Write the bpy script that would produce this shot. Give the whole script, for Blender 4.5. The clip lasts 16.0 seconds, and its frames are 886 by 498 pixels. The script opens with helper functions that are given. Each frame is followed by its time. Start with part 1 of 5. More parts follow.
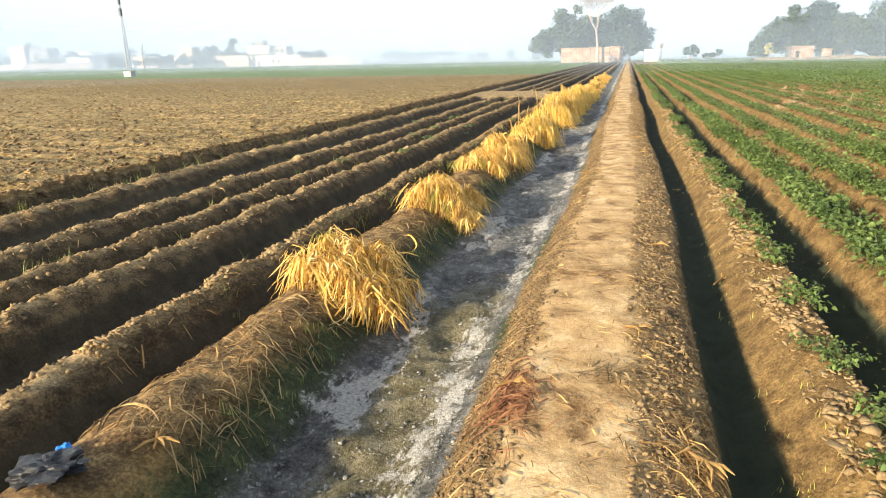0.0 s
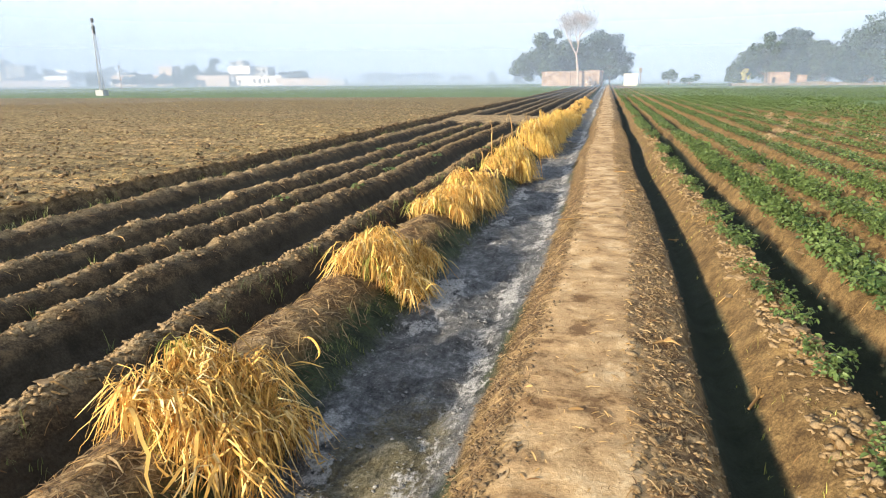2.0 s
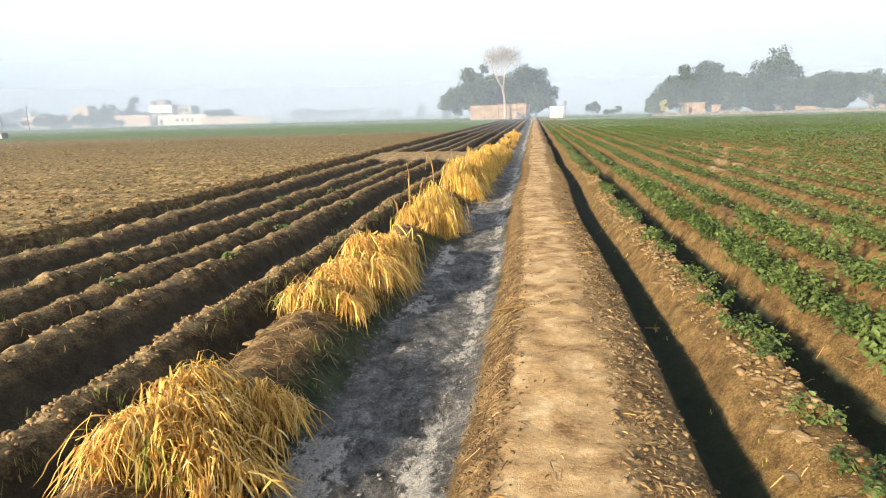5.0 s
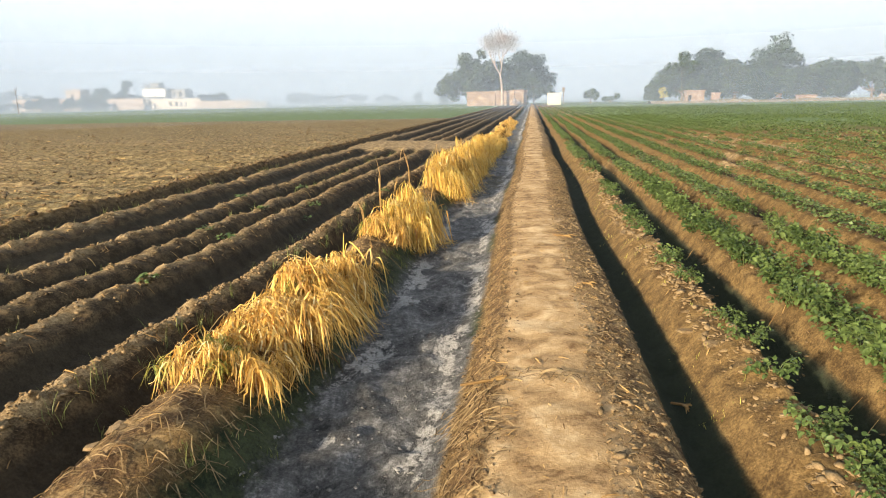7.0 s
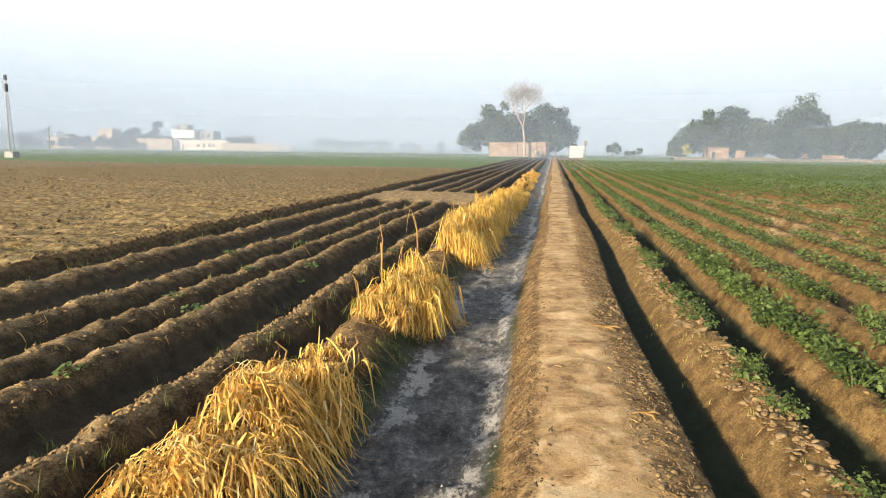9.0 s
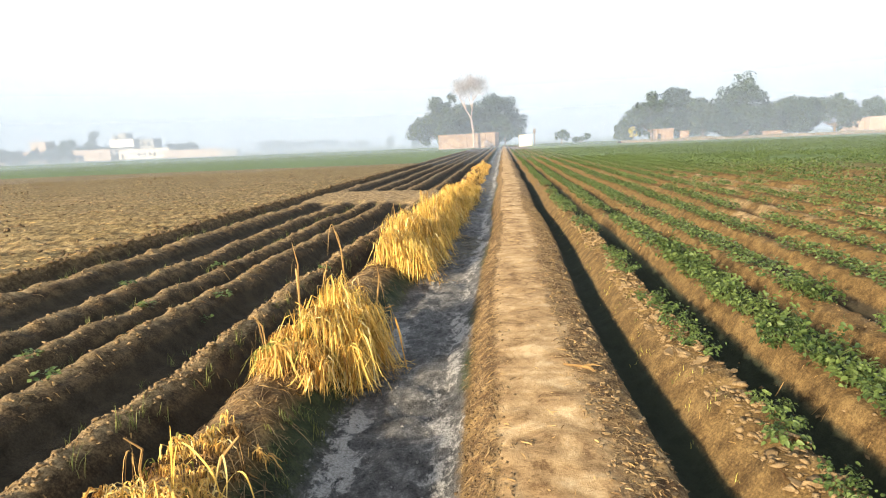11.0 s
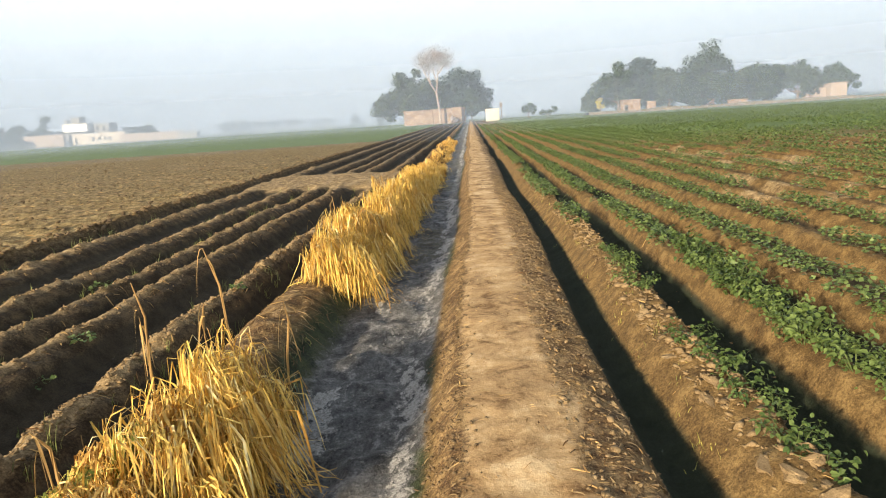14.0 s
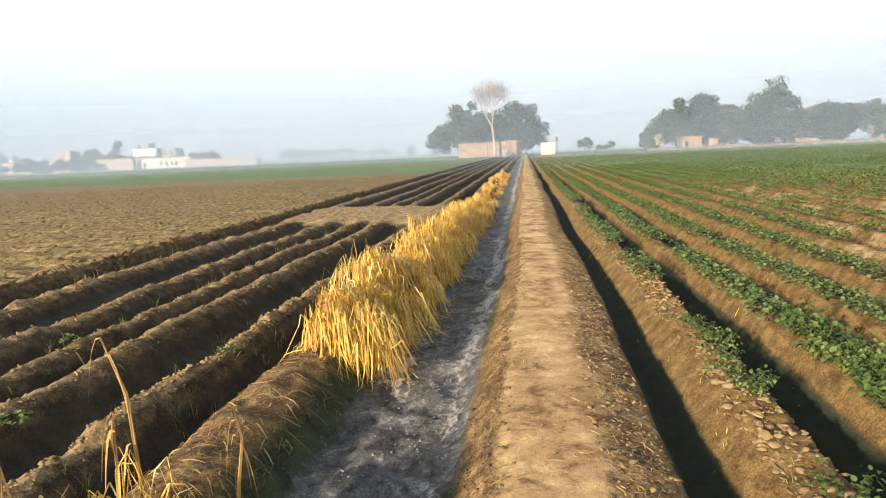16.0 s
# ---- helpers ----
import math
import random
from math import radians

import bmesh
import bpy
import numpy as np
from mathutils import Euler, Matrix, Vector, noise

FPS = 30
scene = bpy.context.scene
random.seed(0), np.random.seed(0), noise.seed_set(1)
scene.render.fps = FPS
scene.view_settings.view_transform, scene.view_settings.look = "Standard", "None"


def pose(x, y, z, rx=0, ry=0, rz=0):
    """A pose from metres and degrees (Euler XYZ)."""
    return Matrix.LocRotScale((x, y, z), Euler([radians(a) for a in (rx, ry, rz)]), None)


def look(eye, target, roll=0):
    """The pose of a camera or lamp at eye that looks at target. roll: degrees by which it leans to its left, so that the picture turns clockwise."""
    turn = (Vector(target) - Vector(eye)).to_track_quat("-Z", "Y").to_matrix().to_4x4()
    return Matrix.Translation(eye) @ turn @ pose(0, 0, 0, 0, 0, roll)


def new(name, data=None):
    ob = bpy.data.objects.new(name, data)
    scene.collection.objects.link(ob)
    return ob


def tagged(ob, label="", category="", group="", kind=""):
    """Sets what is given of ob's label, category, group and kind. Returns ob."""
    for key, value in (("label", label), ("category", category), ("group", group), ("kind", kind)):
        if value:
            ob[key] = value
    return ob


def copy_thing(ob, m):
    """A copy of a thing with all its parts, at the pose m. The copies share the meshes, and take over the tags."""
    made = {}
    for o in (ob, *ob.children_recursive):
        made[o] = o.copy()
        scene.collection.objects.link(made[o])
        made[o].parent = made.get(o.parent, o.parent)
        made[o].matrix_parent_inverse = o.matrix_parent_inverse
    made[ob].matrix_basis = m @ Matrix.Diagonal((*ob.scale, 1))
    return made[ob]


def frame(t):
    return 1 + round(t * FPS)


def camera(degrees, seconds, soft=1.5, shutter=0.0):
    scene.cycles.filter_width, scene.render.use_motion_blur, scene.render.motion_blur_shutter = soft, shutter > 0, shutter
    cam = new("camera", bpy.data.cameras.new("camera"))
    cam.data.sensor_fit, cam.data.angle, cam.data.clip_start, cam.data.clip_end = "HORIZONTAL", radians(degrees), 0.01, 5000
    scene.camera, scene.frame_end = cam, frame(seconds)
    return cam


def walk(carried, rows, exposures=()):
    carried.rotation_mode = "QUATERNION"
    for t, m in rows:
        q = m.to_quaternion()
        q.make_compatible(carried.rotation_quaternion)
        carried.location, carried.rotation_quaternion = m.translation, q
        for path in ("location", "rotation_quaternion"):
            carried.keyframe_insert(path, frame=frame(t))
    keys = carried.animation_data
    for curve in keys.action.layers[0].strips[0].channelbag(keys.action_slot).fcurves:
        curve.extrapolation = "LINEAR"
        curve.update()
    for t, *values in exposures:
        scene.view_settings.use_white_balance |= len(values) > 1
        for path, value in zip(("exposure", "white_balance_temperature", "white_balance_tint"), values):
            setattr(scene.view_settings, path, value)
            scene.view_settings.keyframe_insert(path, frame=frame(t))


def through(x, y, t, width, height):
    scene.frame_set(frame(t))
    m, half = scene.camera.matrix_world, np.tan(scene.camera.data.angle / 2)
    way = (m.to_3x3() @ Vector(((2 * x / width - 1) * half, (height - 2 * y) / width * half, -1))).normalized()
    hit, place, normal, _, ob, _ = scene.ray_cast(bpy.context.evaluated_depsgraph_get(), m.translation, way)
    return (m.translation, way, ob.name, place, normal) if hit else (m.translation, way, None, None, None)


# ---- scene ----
cam = camera(69.5, 16.0, soft=1.1)
METRES, EYE, TILT, LEAN, TURN = 11.538, 1.5, -0.5, -1.4, 16.3
ROWS = [
    (0.0, 0.0, 0.0, 0.0, -0.71, -16.1, 2.47),
    (0.5, 0.0073, 0.0342, 0.0014, -2.4, -17.13, 2.63),
    (1.0, 0.0193, 0.0607, 0.0011, 3.85, -12.37, 1.16),
    (1.5, 0.0259, 0.0904, 0.0001, 4.7, -13.28, 2.45),
    (2.0, 0.0304, 0.13, 0.0012, -2.24, -14.32, 1.88),
    (2.5, 0.0407, 0.1658, 0.001, -4.95, -14.55, 3.23),
    (3.0, 0.0444, 0.1908, 0.0026, -2.29, -12.59, 1.87),
    (3.5, 0.047, 0.226, 0.0015, -5.97, -12.09, 1.0),
    (4.0, 0.0527, 0.2582, -0.0017, -9.16, -11.49, 2.47),
    (6.5, 0.1028, 0.4048, 0.0057, -6.81, -12.22, 3.75),
    (7.0, 0.1126, 0.4368, 0.0038, -8.55, -12.82, 2.5),
    (7.5, 0.1285, 0.4712, 0.0023, -10.83, -13.34, 3.23),
    (8.0, 0.1302, 0.4976, 0.0068, -5.86, -9.57, 2.31),
    (8.5, 0.1267, 0.5253, 0.0083, -5.76, -8.51, 0.76),
    (11.0, 0.1682, 0.6641, 0.01, -10.98, -9.21, 3.79),
    (11.5, 0.1782, 0.6864, 0.0065, -8.5, -13.3, 1.28),
    (12.0, 0.1794, 0.7192, 0.0034, -9.64, -11.2, -2.74),
    (12.5, 0.1869, 0.7499, 0.0052, -9.76, -10.65, 0.78),
    (13.0, 0.2033, 0.7756, 0.0055, -9.09, -11.76, 3.32),
    (13.5, 0.2092, 0.8061, 0.0075, -8.48, -10.99, 0.92),
    (14.0, 0.2191, 0.8358, 0.0067, -13.93, -11.51, 5.16),
    (14.5, 0.2311, 0.8643, 0.0087, -12.06, -7.43, 3.38),
    (15.0, 0.2359, 0.8898, 0.006, -8.83, -10.0, 0.52),
    (15.5, 0.2412, 0.9196, 0.0061, -12.66, -9.93, 1.61),
    (16.0, 0.2547, 0.9472, 0.0059, -9.06, -8.33, 3.91),
]
EXPOSURES = [(0.0, 1.52, 6500, 7), (0.5, 1.76, 6500, 4), (1.0, 1.28, 6200, 10), (2.0, 1.28, 6000, 10), (2.5, 1.34, 6050, 10), (3.0, 1.15, 6200, 10), (3.5, 1.1, 6350, 10), (4.0, 1.18, 6500, 10), (6.5, 1.24, 6600, 10), (7.0, 1.14, 6600, 10), (7.5, 1.22, 6600, 10), (8.0, 1.15, 6600, 10), (8.5, 1.03, 6600, 10), (11.0, 1.31, 6600, 10), (11.5, 1.1, 6600, 10), (12.0, 1.06, 6600, 10), (12.5, 1.12, 6600, 10), (13.5, 1.08, 6600, 10), (14.0, 1.0, 6600, 10), (14.5, 0.82, 6600, 10), (15.0, 0.92, 6600, 10), (15.5, 1.0, 6600, 10), (16.0, 1.1, 6600, 10)]
walk(cam, [(t, pose(0, 0, EYE, TILT, LEAN, TURN) @ pose(METRES * x, METRES * y, METRES * z, 90 + pitch, roll, yaw)) for t, x, y, z, yaw, pitch, roll in ROWS], exposures=EXPOSURES)

# ---------------------------------------------------------------- light
SUN_ELEV, SUN_FROM = 15.5, 214.0          # degrees; compass direction the sun stands in (0 = +y, 90 = +x)
world = bpy.data.worlds.new("hazy_morning_sky")
scene.world = world
world.use_nodes = True
wn = world.node_tree
wn.nodes.clear()
w_out = wn.nodes.new("ShaderNodeOutputWorld")
w_bg = wn.nodes.new("ShaderNodeBackground")
w_sky = wn.nodes.new("ShaderNodeTexSky")
w_sky.sky_type = "NISHITA"
w_sky.sun_disc = False
w_sky.sun_elevation = radians(SUN_ELEV)
w_sky.sun_rotation = radians(SUN_FROM)
w_sky.air_density, w_sky.dust_density, w_sky.ozone_density = 1.0, 6.0, 1.0
w_mix = wn.nodes.new("ShaderNodeMix")
w_mix.data_type = "RGBA"
w_way = wn.nodes.new("ShaderNodeTexCoord")
w_xyz = wn.nodes.new("ShaderNodeSeparateXYZ")
wn.links.new(w_way.outputs["Generated"], w_xyz.inputs[0])
w_up = wn.nodes.new("ShaderNodeMapRange")                 # milky haze low in the sky, clearer towards the zenith
w_up.interpolation_type = "SMOOTHSTEP"
w_up.inputs[1].default_value, w_up.inputs[2].default_value = 0.22, 0.72
w_up.inputs[3].default_value, w_up.inputs[4].default_value = 0.92, 0.08
wn.links.new(w_xyz.outputs[2], w_up.inputs[0])
wn.links.new(w_up.outputs[0], w_mix.inputs[0])
w_mix.inputs[7].default_value = (6.6, 7.4, 8.0, 1)
wn.links.new(w_sky.outputs[0], w_mix.inputs[6])
wn.links.new(w_mix.outputs[2], w_bg.inputs[0])
w_bg.inputs[1].default_value = 0.1
wn.links.new(w_bg.outputs[0], w_out.inputs[0])

sun = new("sun", bpy.data.lights.new("sun", "SUN"))
sun.data.energy = 5.0
sun.data.angle = radians(2.2)
sun.data.color = (1.0, 0.85, 0.62)
sx, sy = math.sin(radians(SUN_FROM)), math.cos(radians(SUN_FROM))
sun.matrix_world = look((sx * 50 * math.cos(radians(SUN_ELEV)), sy * 50 * math.cos(radians(SUN_ELEV)), 50 * math.sin(radians(SUN_ELEV))), (0, 0, 0))

# ---------------------------------------------------------------- helpers
rng = np.random.default_rng(7)
TABLE = np.random.default_rng(3).random((256, 256))


def vnoise(x, y):
    """Smooth value noise, 0 to 1."""
    xi, yi = np.floor(x).astype(int), np.floor(y).astype(int)
    fx, fy = x - xi, y - yi
    fx, fy = fx * fx * (3 - 2 * fx), fy * fy * (3 - 2 * fy)
    a, b = TABLE[xi % 256, yi % 256], TABLE[(xi + 1) % 256, yi % 256]
    c, d = TABLE[xi % 256, (yi + 1) % 256], TABLE[(xi + 1) % 256, (yi + 1) % 256]
    return (a * (1 - fx) + b * fx) * (1 - fy) + (c * (1 - fx) + d * fx) * fy


def fbm(x, y, size, octaves=3):
    """Layered noise about 0, with its largest lumps `size` metres wide."""
    total, amp = 0, 1.0
    for k in range(octaves):
        s = size / 2 ** k
        total = total + amp * (vnoise(x / s + 17.3 * k, y / s + 5.1 * k) - 0.5)
        amp *= 0.5
    return total


def step(a, b, v):
    t = np.clip((v - a) / (b - a), 0, 1)
    return t * t * (3 - 2 * t)


def mesh_from(name, verts, faces, mats=()):
    """A mesh from arrays: faces all of one size."""
    verts, faces = np.asarray(verts, np.float32).reshape(-1, 3), np.asarray(faces, np.int32)
    n, k = faces.shape
    me = bpy.data.meshes.new(name)
    me.vertices.add(len(verts))
    me.vertices.foreach_set("co", verts.ravel())
    me.loops.add(n * k)
    me.loops.foreach_set("vertex_index", faces.ravel())
    me.polygons.add(n)
    me.polygons.foreach_set("loop_start", np.arange(0, n * k, k, dtype=np.int32))
    me.update(calc_edges=True)
    for m in mats:
        me.materials.append(m)
    return me


def part(name, bm, material, parent, label=""):
    """Links a bmesh or a mesh as one mesh object under a thing or a part."""
    if isinstance(bm, bmesh.types.BMesh):
        me = bpy.data.meshes.new(name)
        bm.to_mesh(me)
        bm.free()
        me.materials.append(material)
    else:
        me = bm
    ob = new(name, me)
    if parent is not None:
        ob.parent = parent
    return tagged(ob, label)


def box_into(bm, x0, x1, y0, y1, z0, z1, bevel=0.0):
    made = bmesh.ops.create_cube(bm, size=1.0)["verts"]
    for v in made:
        v.co = Vector((x0 + (v.co.x + 0.5) * (x1 - x0), y0 + (v.co.y + 0.5) * (y1 - y0), z0 + (v.co.z + 0.5) * (z1 - z0)))
    if bevel:
        edges = list({e for v in made for e in v.link_edges})
        bmesh.ops.bevel(bm, geom=edges, offset=bevel, segments=1, affect="EDGES")


def box_bm(x0, x1, y0, y1, z0, z1, bevel=0.0):
    bm = bmesh.new()
    box_into(bm, x0, x1, y0, y1, z0, z1, bevel)
    return bm


def tube_into(bm, points, radii, sides=7):
    """A tapered limb along the points."""
    rings = []
    for i, p in enumerate(points):
        p = Vector(p)
        ahead = Vector(points[min(i + 1, len(points) - 1)]) - Vector(points[max(i - 1, 0)])
        q = ahead.normalized().to_track_quat("Z", "Y")
        rings.append([bm.verts.new(p + q @ Vector((radii[i] * math.cos(2 * math.pi * k / sides), radii[i] * math.sin(2 * math.pi * k / sides), 0))) for k in range(sides)])
    for a, b in zip(rings, rings[1:]):
        for k in range(sides):
            bm.faces.new((a[k], a[(k + 1) % sides], b[(k + 1) % sides], b[k]))
    bm.faces.new(rings[-1])
    bm.faces.new(list(reversed(rings[0])))


def ribbons(paths, widths, sides):
    """Blades of grass or straw: paths (N, K, 3), widths (N, K), sides (N, K, 3) or (N, 1, 3). Vertices and faces."""
    n, k, _ = paths.shape
    off = sides * widths[..., None] * 0.5
    verts = np.stack([paths - off, paths + off], 2).reshape(-1, 3)
    base = (np.arange(n) * k * 2)[:, None] + np.arange(k - 1)[None] * 2
    faces = np.stack([base, base + 1, base + 3, base + 2], -1).reshape(-1, 4)
    return verts, faces


# ---------------------------------------------------------------- materials
def shader(name):
    m = bpy.data.materials.new(name)
    m.use_nodes = True
    nt = m.node_tree
    nt.nodes.clear()
    out = nt.nodes.new("ShaderNodeOutputMaterial")
    bsdf = nt.nodes.new("ShaderNodeBsdfPrincipled")
    nt.links.new(bsdf.outputs[0], out.inputs[0])
    bsdf.inputs["Specular IOR Level"].default_value = 0.25
    return m, nt, bsdf, out


def node(nt, kind, **values):
    n = nt.nodes.new(kind)
    for key, v in values.items():
        n.inputs[key].default_value = v
    return n


def noise_tex(nt, scale, detail=4.0, rough=0.6, vector=None, distortion=0.0):
    n = node(nt, "ShaderNodeTexNoise", Scale=scale, Detail=detail, Roughness=rough, Distortion=distortion)
    if vector is not None:
        nt.links.new(vector, n.inputs["Vector"])
    return n.outputs[0]


def place(nt, scale=(1, 1, 1)):
    """World-size coordinates, stretched."""
    g = nt.nodes.new("ShaderNodeNewGeometry")
    mp = node(nt, "ShaderNodeMapping", Scale=scale)
    nt.links.new(g.outputs["Position"], mp.inputs["Vector"])
    return mp.outputs[0]


def ramp(nt, fac, stops):
    r = nt.nodes.new("ShaderNodeValToRGB")
    while len(r.color_ramp.elements) < len(stops):
        r.color_ramp.elements.new(0.5)
    for e, (p, c) in zip(r.color_ramp.elements, stops):
        e.position, e.color = p, (*c, 1) if len(c) == 3 else c
    nt.links.new(fac, r.inputs[0])
    return r.outputs[0]


def maths(nt, op, a, b, clamp=False):
    n = nt.nodes.new("ShaderNodeMath")
    n.operation, n.use_clamp = op, clamp
    for i, v in enumerate((a, b)):
        if isinstance(v, (int, float)):
            n.inputs[i].default_value = v
        else:
            nt.links.new(v, n.inputs[i])
    return n.outputs[0]


def mixed(nt, fac, a, b, blend="MIX"):
    n = nt.nodes.new("ShaderNodeMix")
    n.data_type, n.blend_type = "RGBA", blend
    for slot, v in ((0, fac), (6, a), (7, b)):
        if isinstance(v, (int, float)):
            n.inputs[slot].default_value = v
        elif isinstance(v, tuple):
            n.inputs[slot].default_value = (*v, 1)
        else:
            nt.links.new(v, n.inputs[slot])
    return n.outputs[2]


def bump(nt, bsdf, height, strength, distance):
    b = node(nt, "ShaderNodeBump", Strength=strength, Distance=distance)
    nt.links.new(height, b.inputs["Height"])
    nt.links.new(b.outputs[0], bsdf.inputs["Normal"])


def attr(nt, name):
    a = nt.nodes.new("ShaderNodeAttribute")
    a.attribute_name = name
    return a.outputs["Fac"]


def soil_material():
    """All soils of the ground: each vertex says how far it is path dust, ditch mud, salt crust, straw-strewn, stubble,
    green crop or painted furrow shade.
    """
    m, nt, bsdf, _ = shader("farm_soil")
    p = place(nt)
    big, mid, fine = noise_tex(nt, 0.9, 4, 0.6, p), noise_tex(nt, 7.0, 5, 0.65, p), noise_tex(nt, 60.0, 4, 0.7, p)
    edge = noise_tex(nt, 16.0, 6, 0.75, p)
    grain = mixed(nt, 0.48, mid, fine)

    def zone(col, name, other, ragged=0.7):
        f = maths(nt, "MULTIPLY_ADD", maths(nt, "SUBTRACT", edge, 0.5), ragged * 2)
        f.node.inputs[2].default_value = 0
        a = attr(nt, name)
        f = maths(nt, "ADD", f, a)
        f = maths(nt, "SUBTRACT", f, 0.25)
        f = maths(nt, "MULTIPLY", f, 2.0, True)
        f = maths(nt, "MULTIPLY", f, maths(nt, "MULTIPLY", a, 4.0, True))
        return mixed(nt, f, col, other)

    long_p = place(nt, (1.0, 0.6, 1.0))
    flake = noise_tex(nt, 15.0, 8, 0.76, long_p, 0.1)
    soil = ramp(nt, grain, [(0.4, (0.062, 0.036, 0.013)), (0.5, (0.135, 0.083, 0.03)), (0.6, (0.235, 0.152, 0.06))])
    stub = ramp(nt, grain, [(0.41, (0.046, 0.031, 0.013)), (0.49, (0.135, 0.098, 0.043)), (0.56, (0.255, 0.192, 0.09)), (0.62, (0.40, 0.31, 0.155))])
    crumb = ramp(nt, grain, [(0.4, (0.026, 0.017, 0.0085)), (0.5, (0.07, 0.046, 0.022)), (0.6, (0.15, 0.102, 0.05))])
    path = ramp(nt, mixed(nt, 0.3, noise_tex(nt, 3.4, 8, 0.68, p, 0.5), grain), [(0.40, (0.15, 0.085, 0.036)), (0.46, (0.31, 0.197, 0.092)), (0.53, (0.43, 0.288, 0.142)), (0.60, (0.56, 0.41, 0.235))])
    patch = noise_tex(nt, 4.2, 7, 0.7, p, 0.8)
    mud = ramp(nt, mixed(nt, 0.25, mixed(nt, 0.5, patch, flake), fine), [(0.41, (0.022, 0.022, 0.021)), (0.47, (0.075, 0.073, 0.070)), (0.53, (0.140, 0.136, 0.131)), (0.59, (0.30, 0.29, 0.28))])
    olive = ramp(nt, grain, [(0.41, (0.055, 0.045, 0.022)), (0.5, (0.115, 0.098, 0.052)), (0.6, (0.22, 0.19, 0.13))])
    salt = ramp(nt, fine, [(0.4, (0.26, 0.245, 0.225)), (0.6, (0.48, 0.46, 0.43))])
    straw = ramp(nt, grain, [(0.41, (0.06, 0.033, 0.015)), (0.5, (0.155, 0.094, 0.041)), (0.59, (0.36, 0.24, 0.11))])
    moss = ramp(nt, grain, [(0.4, (0.012, 0.018, 0.007)), (0.6, (0.055, 0.066, 0.024))])
    # darker soil colour that paints in the shade of the hollows
    hollow_shade = ramp(nt, mixed(nt, 0.75, big, grain), [(0.4, (0.024, 0.018, 0.010)), (0.6, (0.070, 0.053, 0.031))])
    # near-black green: algae tint with the furrow shade put into the colour
    shade_green = ramp(nt, grain, [(0.3, (0.012, 0.017, 0.009)), (0.7, (0.034, 0.042, 0.022))])
    green = ramp(nt, mixed(nt, 0.5, big, mid), [(0.3, (0.06, 0.10, 0.034)), (0.55, (0.10, 0.15, 0.055)), (0.8, (0.16, 0.19, 0.08))])
    col = zone(soil, "stubble", stub)
    col = zone(col, "crumb", crumb)
    dry = ramp(nt, grain, [(0.4, (0.105, 0.068, 0.033)), (0.5, (0.235, 0.163, 0.08)), (0.6, (0.43, 0.31, 0.165))])
    col = zone(col, "dry", dry, 0.8)
    col = zone(col, "hollow_shade", hollow_shade, 0.35)
    col = zone(col, "path", path, 0.45)
    col = zone(col, "straw", straw, 0.9)
    col = zone(col, "ditch", mud, 0.35)
    col = zone(col, "olive", olive, 0.9)
    col = zone(col, "moss", moss, 0.8)
    col = zone(col, "algae_shade", shade_green, 0.3)
    sf = maths(nt, "MULTIPLY", maths(nt, "SUBTRACT", maths(nt, "ADD", flake, maths(nt, "MULTIPLY", attr(nt, "salt"), 0.30)), 0.70), 14.0, True)
    col = mixed(nt, sf, col, salt)
    col = zone(col, "green", green, 0.15)
    nt.links.new(col, bsdf.inputs["Base Color"])
    wet = maths(nt, "MULTIPLY", attr(nt, "ditch"), 0.35)
    nt.links.new(maths(nt, "SUBTRACT", 0.95, wet), bsdf.inputs["Roughness"])
    h = maths(nt, "ADD", maths(nt, "MULTIPLY", fine, 0.28), maths(nt, "MULTIPLY", edge, 0.9))
    h = maths(nt, "ADD", h, maths(nt, "MULTIPLY", mid, 0.8))
    h = maths(nt, "ADD", h, maths(nt, "MULTIPLY", maths(nt, "MULTIPLY", attr(nt, "ditch"), flake), 2.2))
    h = maths(nt, "MULTIPLY", h, maths(nt, "SUBTRACT", 1.0, maths(nt, "MULTIPLY", attr(nt, "path"), 0.45)))
    bump(nt, bsdf, h, 1.0, 0.015)
    return m


def plant_material(name, dark, lightc, through=0.3, rough=0.6, island=True, yellow=None, between=()):
    """Leaves or straw: colour varies from blade to blade, light comes through."""
    m, nt, bsdf, out = shader(name)
    if island:
        src = nt.nodes.new("ShaderNodeNewGeometry").outputs["Random Per Island"]
    else:
        a = nt.nodes.new("ShaderNodeObjectInfo").outputs["Random"]
        b = nt.nodes.new("ShaderNodeNewGeometry").outputs["Random Per Island"]
        src = maths(nt, "ADD", maths(nt, "MULTIPLY", a, 0.45), maths(nt, "MULTIPLY", b, 0.55))
    stops = [(0.0 if between else 0.05, dark), *between, (0.85, lightc)]
    if yellow:
        stops.append((1.0, yellow))
    c = ramp(nt, src, stops)
    streak = noise_tex(nt, 30.0, 4, 0.6, place(nt))
    c = mixed(nt, 0.25, c, ramp(nt, streak, [(0.35, (0.25, 0.25, 0.25)), (0.65, (1, 1, 1))]), "MULTIPLY")
    nt.links.new(c, bsdf.inputs["Base Color"])
    bsdf.inputs["Roughness"].default_value = rough
    if through:
        tr = nt.nodes.new("ShaderNodeBsdfTranslucent")
        nt.links.new(c, tr.inputs[0])
        mx = node(nt, "ShaderNodeMixShader", Fac=through)
        nt.links.new(bsdf.outputs[0], mx.inputs[1])
        nt.links.new(tr.outputs[0], mx.inputs[2])
        nt.links.new(mx.outputs[0], out.inputs[0])
    return m


